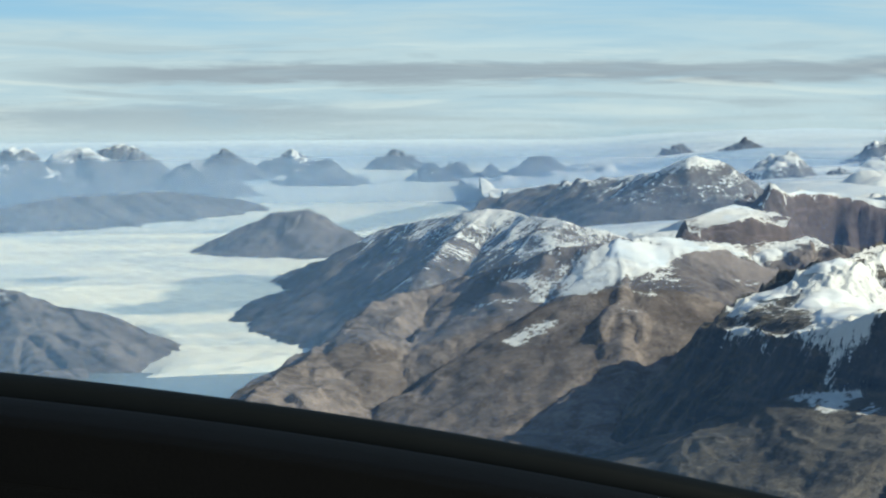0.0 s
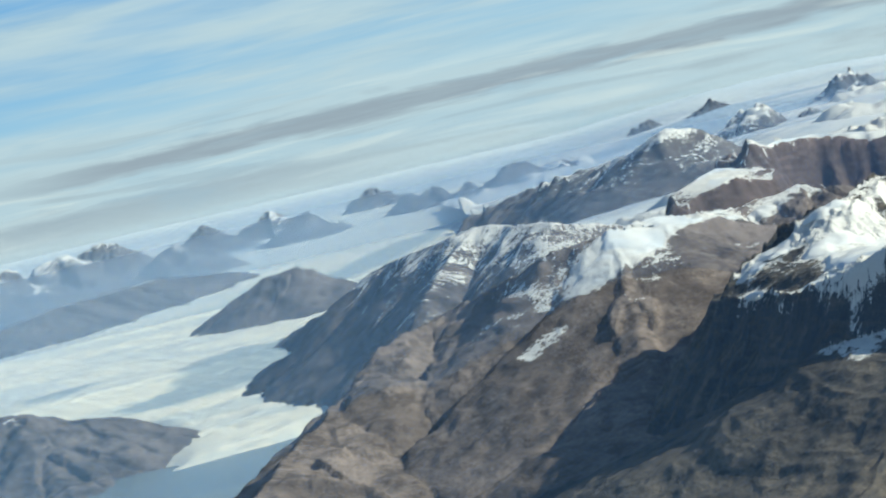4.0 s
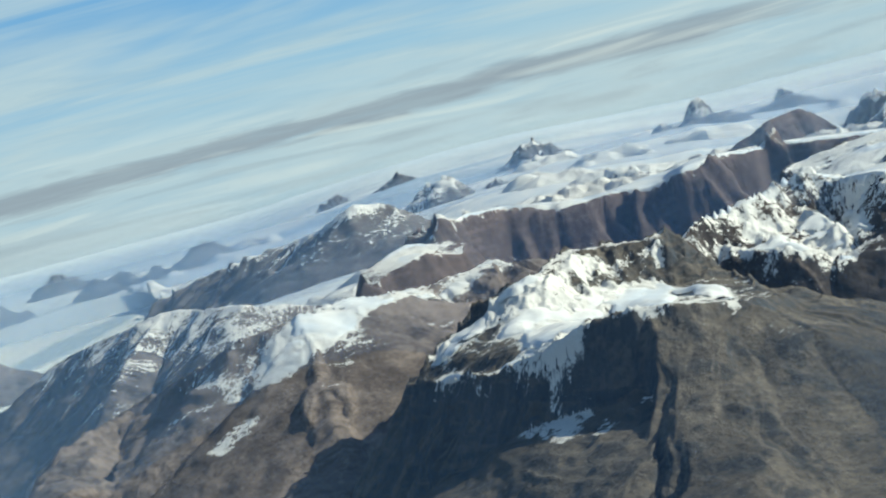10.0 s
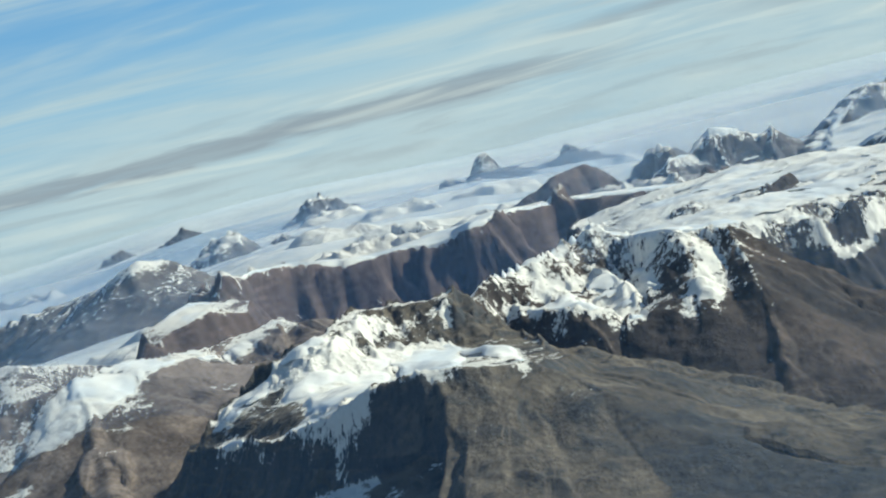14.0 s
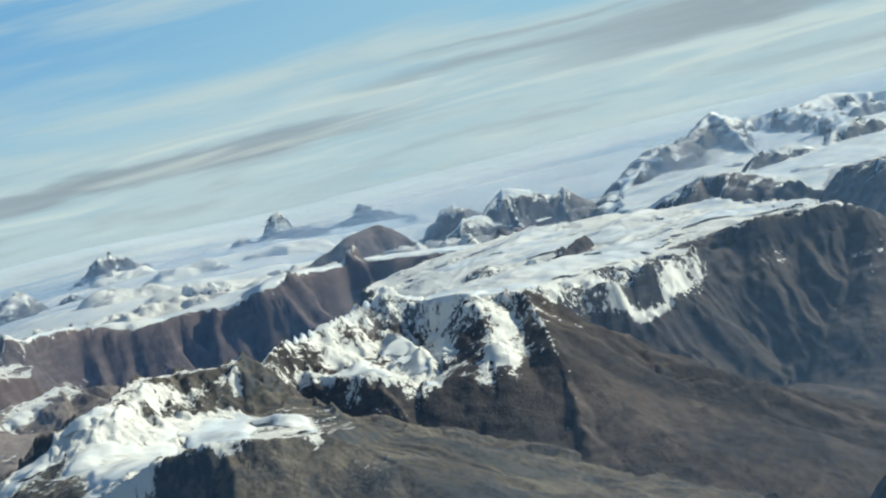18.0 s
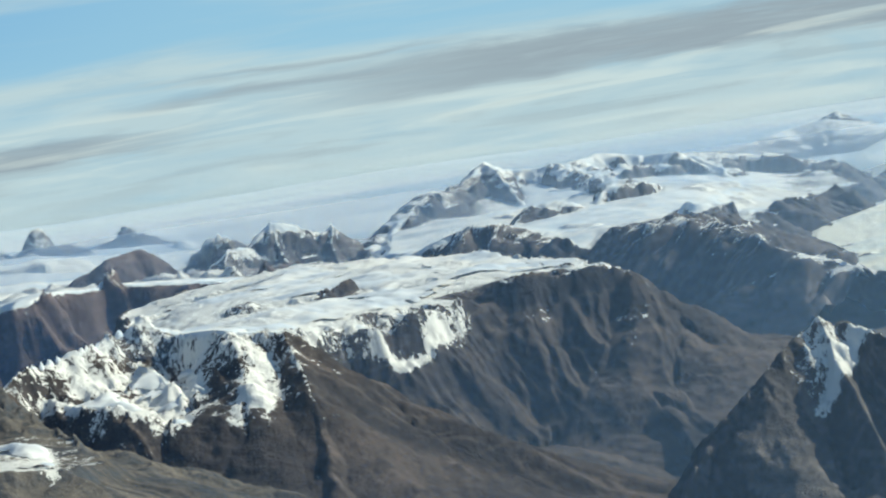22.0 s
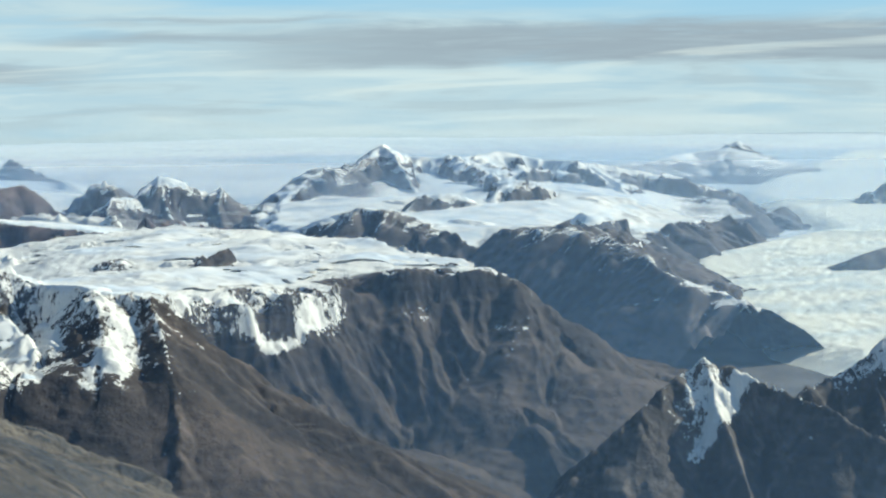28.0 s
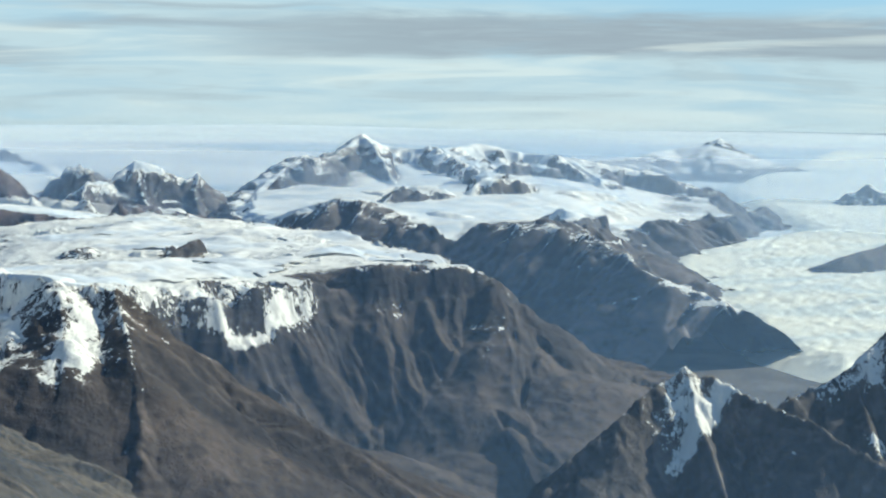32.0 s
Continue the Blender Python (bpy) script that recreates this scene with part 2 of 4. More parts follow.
def mesa(X, Y, pts, inner=(), reach=400.0, lip=18.0, cliff=0.0):
    """A high plain with a rim of (x, y, z, slope outside it); inner: (x, y, z) of its middle."""
    near, zed, slo, along, run = None, None, None, None, 0.0
    inside = np.zeros(X.shape, bool)
    weight, total = 0.0, 0.0
    ring = list(pts) + [pts[0]]
    for a, b in zip(ring[:-1], ring[1:]):
        dx, dy = b[0] - a[0], b[1] - a[1]
        n = max(math.hypot(dx, dy), 1e-6)
        t = np.clip(((X - a[0]) * dx + (Y - a[1]) * dy) / (n * n), 0, 1)
        d = np.hypot(X - a[0] - t * dx, Y - a[1] - t * dy)
        z, s = a[2] + (b[2] - a[2]) * t, a[3] + (b[3] - a[3]) * t
        m = d < near if near is not None else np.ones(X.shape, bool)
        near = np.where(m, d, near if near is not None else 0)
        zed, slo = np.where(m, z, zed if zed is not None else 0), np.where(m, s, slo if slo is not None else 0)
        along = np.where(m, run + t * n, along if along is not None else 0)
        run += n
        if dy != 0:
            inside ^= ((a[1] > Y) != (b[1] > Y)) & (X < dx * (Y - a[1]) / dy + a[0])
        w = 1 / (d * d + 60.0)
        weight, total = weight + w, total + w * z
    for x, y, z in inner:
        w = 3.0 / (np.hypot(X - x, Y - y) ** 2 + 60.0)
        weight, total = weight + w, total + w * z
    plain = zed + (total / weight - zed) * smooth(near, 0, lip)
    return np.where(inside, plain, zed - slo * near / (1 + near / reach) - cliff * smooth(near, 0, 5)), np.where(inside, 0.0, near), along


def sheet(name, X, Y, Z, keep, material, parent=None, base=(0.0, 0.0), stored=()):
    """One mesh from a grid of heights; only faces with a kept corner are made."""
    rows, cols = X.shape
    k = keep[:-1, :-1] | keep[1:, :-1] | keep[:-1, 1:] | keep[1:, 1:]
    r, c = np.nonzero(k)
    quads = np.stack([r * cols + c, r * cols + c + 1, (r + 1) * cols + c + 1, (r + 1) * cols + c], 1)
    used, index = np.unique(quads, return_inverse=True)
    co = np.stack([X.ravel()[used] - base[0], Y.ravel()[used] - base[1], Z.ravel()[used]], 1)
    me = bpy.data.meshes.new(name)
    me.vertices.add(len(co))
    me.vertices.foreach_set("co", co.astype(np.float32).ravel())
    me.loops.add(4 * len(quads))
    me.loops.foreach_set("vertex_index", index.ravel().astype(np.int32))
    me.polygons.add(len(quads))
    me.polygons.foreach_set("loop_start", np.arange(0, 4 * len(quads), 4, dtype=np.int32))
    me.polygons.foreach_set("use_smooth", np.ones(len(quads), bool))
    me.materials.append(material)
    me.update(calc_edges=True)
    for key, values in stored:
        me.attributes.new(key, "FLOAT", "POINT").data.foreach_set("value", values.ravel()[used].astype(np.float32))
    ob = new(name, me)
    if parent is not None:
        ob.parent = parent
    else:
        ob.location = (base[0], base[1], 0)
    return ob


def mountain(name, label, category, box, step, forms, rock, snow=None, flute=(3.0, 14.0), lump=(5.0, 60.0), fine=(0.9, 9.0),
             line=95.0, lie=0.55, spread=0.6, spots=(), snow_mat="snow", seed=1, group="", crop=(0.0, 40.0, 0.3), dents=(), calm=(), fields=(), rim=16.0):
    """A mountain from its crests and plains: bare rock, and the snow that lies on it."""
    x0, y0, x1, y1 = box
    X, Y = np.meshgrid(np.arange(x0, x1, step), np.arange(y0, y1, step))
    wx, wy = X + 5.5 * rough(X, Y, 30, 4, seed + 40), Y + 5.5 * rough(X, Y, 30, 4, seed + 50)
    H, D, S = None, None, None
    for kind, *args in forms:
        h, d, s = (ridge if kind == "ridge" else mesa)(wx, wy, *args)
        m = h > H if H is not None else np.ones(X.shape, bool)
        H, D, S = np.where(m, h, H if H is not None else 0), np.where(m, d, D if D is not None else 0), np.where(m, s, S if S is not None else 0)
    ramp = smooth(D, 0, rim)
    for x, y, r, deep in dents:
        H = H - deep * np.exp(-((X - x) ** 2 + (Y - y) ** 2) / (r * r))
    quiet = 1.0
    for x, y, r, a in calm:
        quiet = quiet * (1 - a * np.exp(-((X - x) ** 2 + (Y - y) ** 2) / (r * r)))
    cut = np.clip(2.6 * abs(rough(S + 6 * rough(X, Y, 40, 3, seed + 9), D * 0.18, flute[1], 3, seed + 3)) - 0.55, -0.6, 1.1)
    rill = rough(S + 3 * rough(X, Y, 15, 2, seed + 12), D * 0.25, flute[1] * 0.37, 3, seed + 15, True)
    low = 1 - 0.55 * smooth(D, 3 * flute[1], 9 * flute[1])
    H = H + flute[0] * ramp * low * quiet * (cut + 0.45 * rill) + lump[0] * rough(X, Y, lump[1], 5, seed + 20) * (0.4 + 0.6 * ramp)
    crag = rough(X, Y, fine[1], 6, seed + 30, True, 0.58)
    ribs = rough(S + 2 * rough(X, Y, 9, 2, seed + 33), D * 0.3 + 0.1 * S, fine[1] * 0.8, 6, seed + 36, True, 0.6)
    crag = crag + (0.25 * crag + 0.85 * ribs - crag) * ramp
    gy, gx = np.gradient(H, step)
    slope = np.hypot(gx, gy)
    R = H + fine[0] * crag * quiet * (0.2 + 0.8 * smooth(slope, 0.15, 0.8)) * (1 - 0.55 * smooth(D, 1.2 * flute[1], 5 * flute[1]))
    bare = smooth(rough(X, Y + 0.4 * X, crop[1], 5, seed + 90), crop[2], crop[2] + 0.25)
    R = R + crop[0] * bare * (1 + crag)
    cx, cy = 0.5 * (x0 + x1), 0.5 * (y0 + y1)
    top = tagged(new(name), label, category, group)
    top.location = (cx, cy, 0)
    m = (lie - (np.minimum(slope, 0.75) if fields else slope)) * 2.2 + (H - line) / 22.0 + spread * rough(X, Y, 26 if step < 1.5 else 60, 6, seed + 60, False, 0.62)
    m = m - 0.55 * ramp * quiet * (cut + rill)
    for x, y, r, a in spots:
        m = m + a * np.exp(-((X - x) ** 2 + (Y - y) ** 2) / (r * r))
    for a, ring in fields:
        m = m + a * smooth(outline_mask(X, Y, ring, 2.0), -2.5, 2.5)
    if snow is None:
        m = m - 9.0
    sheet("rock_body", X, Y, R, R > -2.0, M[rock], top, (cx, cy), (("run", S + 3 * rough(X, Y, 20, 2, seed + 5)), ("fall", D), ("cover", m)))
    if snow:
        W = H + snow * np.clip(m - 0.8, -2.5, 1.0) + 0.5 * fine[0] * rough(X, Y, 2.2 * fine[1], 3, seed + 70)
        on = (W > R - 0.15) & (H > 0.5) & (m > 0.2)
        if fields:
            on &= (m > 1.05) & (slope < 0.75)
        if on.any():
            tagged(sheet("snow_cover", X, Y, W, on, M[snow_mat], top, (cx, cy)), "wind-packed white snow lying on the rock", kind="stuff")
    return top


# ---- ground, ice and water ----
def plain_material():
    """Valley floor of gravel and tundra; snow and ice farther inland."""
    k = Nodes("ground_cover")
    x, y, z = k.split(k.geo.outputs["Position"])
    dist = k.math("POWER", k.math("ADD", k.math("MULTIPLY", x, x), k.math("MULTIPLY", y, y)), 0.5)
    big = k.noise(k.place(), 0.004, 5, 0.6, 0.5)
    med = k.noise(k.place(), 0.03, 6, 0.65)
    fine = k.noise(k.place(), 0.3, 6, 0.7)
    wave = k.noise(k.place(0.25, 1, 1), 0.006, 5, 0.6, 0.6)
    soil = k.mix(k.step(med, 0.4, 0.62), (0.11, 0.092, 0.08), (0.17, 0.15, 0.13))
    soil = k.mix(k.step(fine, 0.3, 0.8, 0.0, 0.4), soil, (0.07, 0.065, 0.06))
    snow = k.mix(k.step(wave, 0.4, 0.62), (0.64, 0.66, 0.66), (0.77, 0.75, 0.69))
    snow = k.mix(k.step(med, 0.45, 0.75, 0.0, 0.4), snow, (0.78, 0.81, 0.82))
    f = k.step(k.math("ADD", dist, k.math("MULTIPLY", k.math("SUBTRACT", big, 0.5), 500.0)), 1450.0, 1600.0)
    # long thin streaks of low cloud and haze, painted onto the inland snow
    turn = k.math("MULTIPLY", k.math("ARCTAN2", x, y), 3.4)
    bands = k.noise(k.join(turn, k.math("DIVIDE", 30000.0, k.math("ADD", dist, 50.0)), 1.0), 1.0, 5, 0.6, 0.5)
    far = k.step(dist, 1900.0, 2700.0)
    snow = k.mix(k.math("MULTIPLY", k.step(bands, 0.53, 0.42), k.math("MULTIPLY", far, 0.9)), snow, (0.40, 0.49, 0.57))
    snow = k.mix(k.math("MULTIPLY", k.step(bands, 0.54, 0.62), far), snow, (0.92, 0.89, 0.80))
    # haze painted in: the snow fades to grey-blue towards the horizon
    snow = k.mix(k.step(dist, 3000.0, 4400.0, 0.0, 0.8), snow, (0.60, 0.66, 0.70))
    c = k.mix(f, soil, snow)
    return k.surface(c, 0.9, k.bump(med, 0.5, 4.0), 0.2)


def ground_sheet():
    radii = np.concatenate([[0.0], np.geomspace(60, 4480, 190)])
    turn = np.concatenate([np.linspace(-0.5, 1.1, 560), np.linspace(1.13, 2 * math.pi - 0.5, 160)])
    R, A = np.meshgrid(radii, turn, indexing="ij")
    X, Y = R * np.sin(A), R * np.cos(A)
    T = np.degrees(np.arctan2(X, Y))
    rise = smooth(T, 6, 12) * (0.25 * smooth(T, 34, 28) + 0.75 * smooth(T, 21, 15)) * smooth(R, 1380, 1720)
    Z = 1.2 * rough(X, Y, 240, 4, 5) + 7.0 * rough(X, Y, 900, 5, 8) * smooth(R, 1900, 3200) - 1.0
    Z = Z + rise * (50 - 27 * smooth(R, 1750, 4300) + 9 * rough(X, Y, 330, 4, 17))
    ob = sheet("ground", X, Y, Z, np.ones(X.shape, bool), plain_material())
    return tagged(ob, "broad valley floor and inland ice reaching the horizon", "ground", kind="structure")


def outline_mask(X, Y, ring, soft):
    """Above 0 inside the ring of (x, y), by metres."""
    near, inside = np.full(X.shape, 1e9), np.zeros(X.shape, bool)
    for a, b in zip(ring, ring[1:] + ring[:1]):
        dx, dy = b[0] - a[0], b[1] - a[1]
        t = np.clip(((X - a[0]) * dx + (Y - a[1]) * dy) / (dx * dx + dy * dy), 0, 1)
        near = np.minimum(near, np.hypot(X - a[0] - t * dx, Y - a[1] - t * dy))
        if dy:
            inside ^= ((a[1] > Y) != (b[1] > Y)) & (X < dx * (Y - a[1]) / dy + a[0])
    return np.where(inside, near, -near) + soft * rough(X, Y, 60, 4, 77)


def glacier(name, label, ring, step, material, crack, thick, axis, bare=()):
    xs, ys = [p[0] for p in ring], [p[1] for p in ring]
    X, Y = np.meshgrid(np.arange(min(xs) - 20, max(xs) + 20, step), np.arange(min(ys) - 20, max(ys) + 20, step))
    m = outline_mask(X, Y, ring, 9.0)
    front = smooth(m, -2, 45)
    ca, sb = math.cos(radians(axis)), math.sin(radians(axis))
    U, V = ca * X + sb * Y, -sb * X + ca * Y
    seracs = rough(U * 0.45, V, crack, 3, 31, True)
    Z = -4 + (4 + thick) * front + 1.2 * rough(X, Y, 160, 3, 12) + 0.2 * crack * seracs * smooth(m, 0, 30)
    top = tagged(new(name), label, "glacier")
    top.location = (sum(xs) / len(xs), sum(ys) / len(ys), 0)
    # mask of the blue-grey patches that carry painted cloud shadow
    grey = 0 * X
    for patch in bare:
        grey = np.maximum(grey, smooth(outline_mask(X, Y, patch, 14.0), -8, 10))
    sheet("ice_surface", X, Y, Z, m > -3, material, top, (top.location.x, top.location.y), (("bare", grey),))
    return top


ground_sheet()
glacier("glacier", "broad pale valley glacier with blue-grey flow bands and painted cloud-shadow patches",
        [(-115, 1118), (-30, 1128), (40, 1200), (60, 1400), (60, 1600), (120, 1900), (330, 2500), (420, 3200), (-40, 3250), (-200, 2500), (-520, 2150), (-560, 1600), (-330, 1420), (-150, 1330)],
        3.5, M["ice_w"], 8.0, 5.0, 20.0,
        [[(-119, 1585), (-70, 1643), (-34, 1627), (10, 1542), (9, 1504), (-30, 1431), (-75, 1397), (-134, 1390), (-149, 1426), (-110, 1472)],
         [(-9, 2111), (78, 2323), (213, 2569), (187, 2420), (72, 2139), (13, 2040)],
         [(-244, 1630), (-176, 1641), (-201, 1593), (-235, 1596)]])
glacier("glacier", "crevassed white outlet glacier between dark rock walls",
        [(825, 890), (845, 985), (905, 1090), (960, 1190), (1040, 1330), (1160, 1440), (1430, 1560), (1700, 2000), (2500, 2600), (3000, 2300), (1900, 1500), (1500, 1250), (1180, 1080), (960, 880)],
        2.5, M["ice_e"], 6.0, 7.0, 40.0)


def lake():
    k = Nodes("silty_water")
    n = k.noise(k.place(1, 0.4, 1), 0.08, 5, 0.6)
    c = k.mix(n, (0.16, 0.21, 0.23), (0.24, 0.29, 0.30))
    k.surface(c, 0.25, k.bump(k.noise(k.place(), 1.2, 4), 0.2, 0.2), 0.5)
    for label, ring in (("pale grey lake in front of the glacier snout", [(-210, 880), (-20, 860), (30, 1000), (20, 1150), (-130, 1160), (-260, 1050)]),):
        xs, ys = [p[0] for p in ring], [p[1] for p in ring]
        X, Y = np.meshgrid(np.arange(min(xs) - 10, max(xs) + 10, 5.0), np.arange(min(ys) - 10, max(ys) + 10, 5.0))
        m = outline_mask(X, Y, ring, 10.0)
        Z = 0.9 + 0 * X - 3 * smooth(-m, 0, 20)
        ob = sheet("water", X, Y, Z, m > -3, k.mat, None, (sum(xs) / len(xs), sum(ys) / len(ys)))
        tagged(ob, label, "water", kind="structure")


lake()


# ---- mountains ----
# snow fields: how much lies there, and their outlines in plan
DOME = []
DOME.append((1.8, [(116, 595), (125, 600), (138, 599), (154, 598), (166, 612), (183, 611), (193, 610), (193, 604), (188, 600), (198, 578), (165, 484), (144, 489), (141, 493), (165, 584), (134, 498), (132, 498), (125, 511), (120, 525), (120, 533), (128, 536), (136, 570), (131, 575), (137, 588), (126, 587), (116, 577)]))
DOME.append((-1.0, [(160, 600), (177, 611), (189, 608), (191, 600), (178, 599), (163, 598)]))
DOME.append((-2.2, [(196, 611), (206, 599), (197, 598), (189, 600)]))
DOME.append((-1.4, [(186, 591), (191, 584), (166, 487), (162, 483), (152, 485)]))
DOME.append((1.0, [(138, 478), (143, 467), (141, 467), (136, 471), (128, 473), (121, 472), (128, 481)]))
DOME.append((1.6, [(145, 488), (150, 486), (166, 484), (166, 482), (150, 484)]))
DOME.append((1.3, [(117, 528), (132, 498), (130, 491), (117, 478), (113, 523), (107, 568), (117, 574)]))
PLATEAU = []
PLATEAU.append((0.75, [(206, 618), (234, 624), (246, 626), (257, 628), (262, 616), (254, 607), (249, 595), (233, 584)]))
PLATEAU.append((1.0, [(267, 598), (272, 598), (268, 584), (255, 571), (257, 578), (247, 574), (247, 578), (256, 585)]))
PLATEAU.append((0.15, [(261, 618), (271, 602), (270, 592), (249, 577), (234, 584), (237, 596)]))
PLATEAU.append((0.2, [(215, 628), (242, 634), (250, 634), (254, 632), (234, 624), (209, 619)]))
PLATEAU.append((1.6, [(318, 646), (327, 646), (337, 645), (346, 642), (335, 637), (331, 641), (322, 646)]))
PLATEAU.append((1.3, [(334, 640), (348, 646), (360, 651), (358, 647), (340, 637), (335, 637)]))
PLATEAU.append((0.8, [(347, 647), (372, 654), (359, 640), (343, 640)]))
PLATEAU.append((0.6, [(300, 634), (331, 655), (356, 663), (344, 646), (321, 648), (282, 594)]))
PEAK = []
PEAK.append((2.0, [(345, 444), (347, 442), (343, 442), (332, 436), (328, 436), (326, 439), (333, 441), (339, 443)]))
PEAK.append((0.8, [(329, 449), (342, 449), (345, 444), (335, 440), (327, 439), (318, 442)]))
EAST_PEAK = []
EAST_PEAK.append((0.9, [(411, 491), (426, 496), (439, 485), (432, 478), (424, 484), (416, 485)]))
EAST_PEAK.append((2.0, [(418, 472), (426, 471), (415, 464)]))
BROWN = []
BROWN.append((1.2, [(40, 734), (54, 728), (73, 710), (89, 698), (111, 700), (130, 699), (154, 724), (169, 718), (166, 714), (142, 714), (116, 692), (102, 677), (85, 667), (68, 684), (53, 722)]))
BROWN.append((1.6, [(55, 656), (66, 664), (76, 659), (70, 653), (60, 649)]))
BROWN.append((0.9, [(35, 683), (47, 704), (65, 686), (59, 672), (43, 670)]))


def steep(pts, s):
    return [(*p, s) for p in pts]


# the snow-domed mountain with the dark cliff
mountain("mountain", "snow-domed mountain with a dark cliff tinted blue like shade", "mountain", (-30, 350, 262, 690), 0.55, [
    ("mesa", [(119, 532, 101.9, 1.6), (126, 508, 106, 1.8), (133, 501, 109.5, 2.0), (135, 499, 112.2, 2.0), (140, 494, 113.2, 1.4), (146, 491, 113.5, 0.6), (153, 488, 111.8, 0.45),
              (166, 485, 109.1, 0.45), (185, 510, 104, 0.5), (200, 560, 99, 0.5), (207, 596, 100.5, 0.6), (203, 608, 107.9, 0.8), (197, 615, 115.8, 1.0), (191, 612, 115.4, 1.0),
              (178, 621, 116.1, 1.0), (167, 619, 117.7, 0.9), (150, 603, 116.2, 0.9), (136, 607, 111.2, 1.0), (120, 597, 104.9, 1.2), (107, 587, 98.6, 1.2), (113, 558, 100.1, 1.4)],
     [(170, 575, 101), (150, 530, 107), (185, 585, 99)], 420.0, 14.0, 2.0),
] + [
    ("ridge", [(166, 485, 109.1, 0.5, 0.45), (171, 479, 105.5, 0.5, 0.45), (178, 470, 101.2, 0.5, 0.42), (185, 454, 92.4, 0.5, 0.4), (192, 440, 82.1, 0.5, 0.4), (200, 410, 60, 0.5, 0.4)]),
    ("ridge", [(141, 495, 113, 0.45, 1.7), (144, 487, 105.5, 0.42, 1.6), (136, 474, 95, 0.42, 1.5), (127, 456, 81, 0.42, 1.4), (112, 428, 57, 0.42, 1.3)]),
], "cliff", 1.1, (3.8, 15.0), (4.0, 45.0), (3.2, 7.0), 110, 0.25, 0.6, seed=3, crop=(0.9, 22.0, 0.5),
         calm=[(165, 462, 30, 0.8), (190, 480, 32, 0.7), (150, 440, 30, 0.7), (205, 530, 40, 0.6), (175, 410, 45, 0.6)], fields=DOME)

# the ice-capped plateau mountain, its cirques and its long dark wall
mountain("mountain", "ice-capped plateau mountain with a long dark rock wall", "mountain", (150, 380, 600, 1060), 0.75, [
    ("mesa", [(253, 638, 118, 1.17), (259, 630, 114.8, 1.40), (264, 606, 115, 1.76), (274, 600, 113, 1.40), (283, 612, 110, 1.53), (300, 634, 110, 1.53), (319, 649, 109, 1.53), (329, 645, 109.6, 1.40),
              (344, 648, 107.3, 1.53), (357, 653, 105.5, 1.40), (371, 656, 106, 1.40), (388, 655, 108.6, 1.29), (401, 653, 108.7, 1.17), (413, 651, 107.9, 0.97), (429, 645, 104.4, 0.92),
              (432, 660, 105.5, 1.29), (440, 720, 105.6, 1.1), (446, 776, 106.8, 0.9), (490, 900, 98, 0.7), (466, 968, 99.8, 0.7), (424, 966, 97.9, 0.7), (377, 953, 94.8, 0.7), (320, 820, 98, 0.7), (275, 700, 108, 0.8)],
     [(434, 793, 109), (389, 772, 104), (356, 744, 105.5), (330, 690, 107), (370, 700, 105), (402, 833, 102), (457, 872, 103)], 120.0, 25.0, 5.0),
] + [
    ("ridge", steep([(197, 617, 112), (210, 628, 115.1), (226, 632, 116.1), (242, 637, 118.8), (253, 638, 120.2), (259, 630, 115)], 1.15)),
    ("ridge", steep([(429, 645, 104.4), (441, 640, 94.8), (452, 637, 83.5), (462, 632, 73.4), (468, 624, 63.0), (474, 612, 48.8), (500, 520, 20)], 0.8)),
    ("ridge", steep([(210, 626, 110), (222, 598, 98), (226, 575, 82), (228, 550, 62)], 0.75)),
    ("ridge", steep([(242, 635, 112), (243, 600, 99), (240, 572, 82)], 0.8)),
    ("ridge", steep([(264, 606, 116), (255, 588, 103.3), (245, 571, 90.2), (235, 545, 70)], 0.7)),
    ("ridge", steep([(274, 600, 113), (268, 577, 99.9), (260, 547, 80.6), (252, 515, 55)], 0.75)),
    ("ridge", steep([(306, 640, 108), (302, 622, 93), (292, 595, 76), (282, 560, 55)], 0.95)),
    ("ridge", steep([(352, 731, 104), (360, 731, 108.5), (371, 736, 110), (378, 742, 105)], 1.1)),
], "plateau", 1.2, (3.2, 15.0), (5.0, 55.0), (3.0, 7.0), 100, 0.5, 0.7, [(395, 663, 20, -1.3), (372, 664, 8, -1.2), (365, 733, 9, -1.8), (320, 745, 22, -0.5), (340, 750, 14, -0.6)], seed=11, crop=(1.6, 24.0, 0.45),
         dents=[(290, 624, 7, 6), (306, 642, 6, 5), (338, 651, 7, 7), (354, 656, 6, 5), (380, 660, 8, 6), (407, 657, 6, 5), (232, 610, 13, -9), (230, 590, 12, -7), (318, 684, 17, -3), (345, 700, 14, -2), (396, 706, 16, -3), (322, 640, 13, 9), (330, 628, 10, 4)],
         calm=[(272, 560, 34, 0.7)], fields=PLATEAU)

# the snow-speckled near peaks
mountain("mountain", "sharp dark peak with a snow-filled gully", "mountain", (230, 300, 420, 540), 0.55, [
    ("ridge", steep([(296, 446, 78), (312, 448, 91.2), (322, 447, 98.7), (332, 449, 104.1), (341, 448, 108.7), (344, 447, 105.8), (348, 443, 105.4), (350, 435, 103.3), (351, 423, 99.6), (357, 407, 91.1), (362, 390, 83.8), (370, 360, 65)], 1.15)),
    ("ridge", steep([(341, 448, 108.7), (334, 436, 97), (326, 420, 82), (315, 395, 60)], 1.25)),
    ("ridge", steep([(348, 443, 105.4), (343, 430, 95), (338, 412, 80), (330, 385, 58)], 1.25)),
], "speckled", 1.0, (2.4, 11.0), (2.5, 40.0), (2.2, 6.0), 101, 0.5, 0.7, seed=21, fields=PEAK)
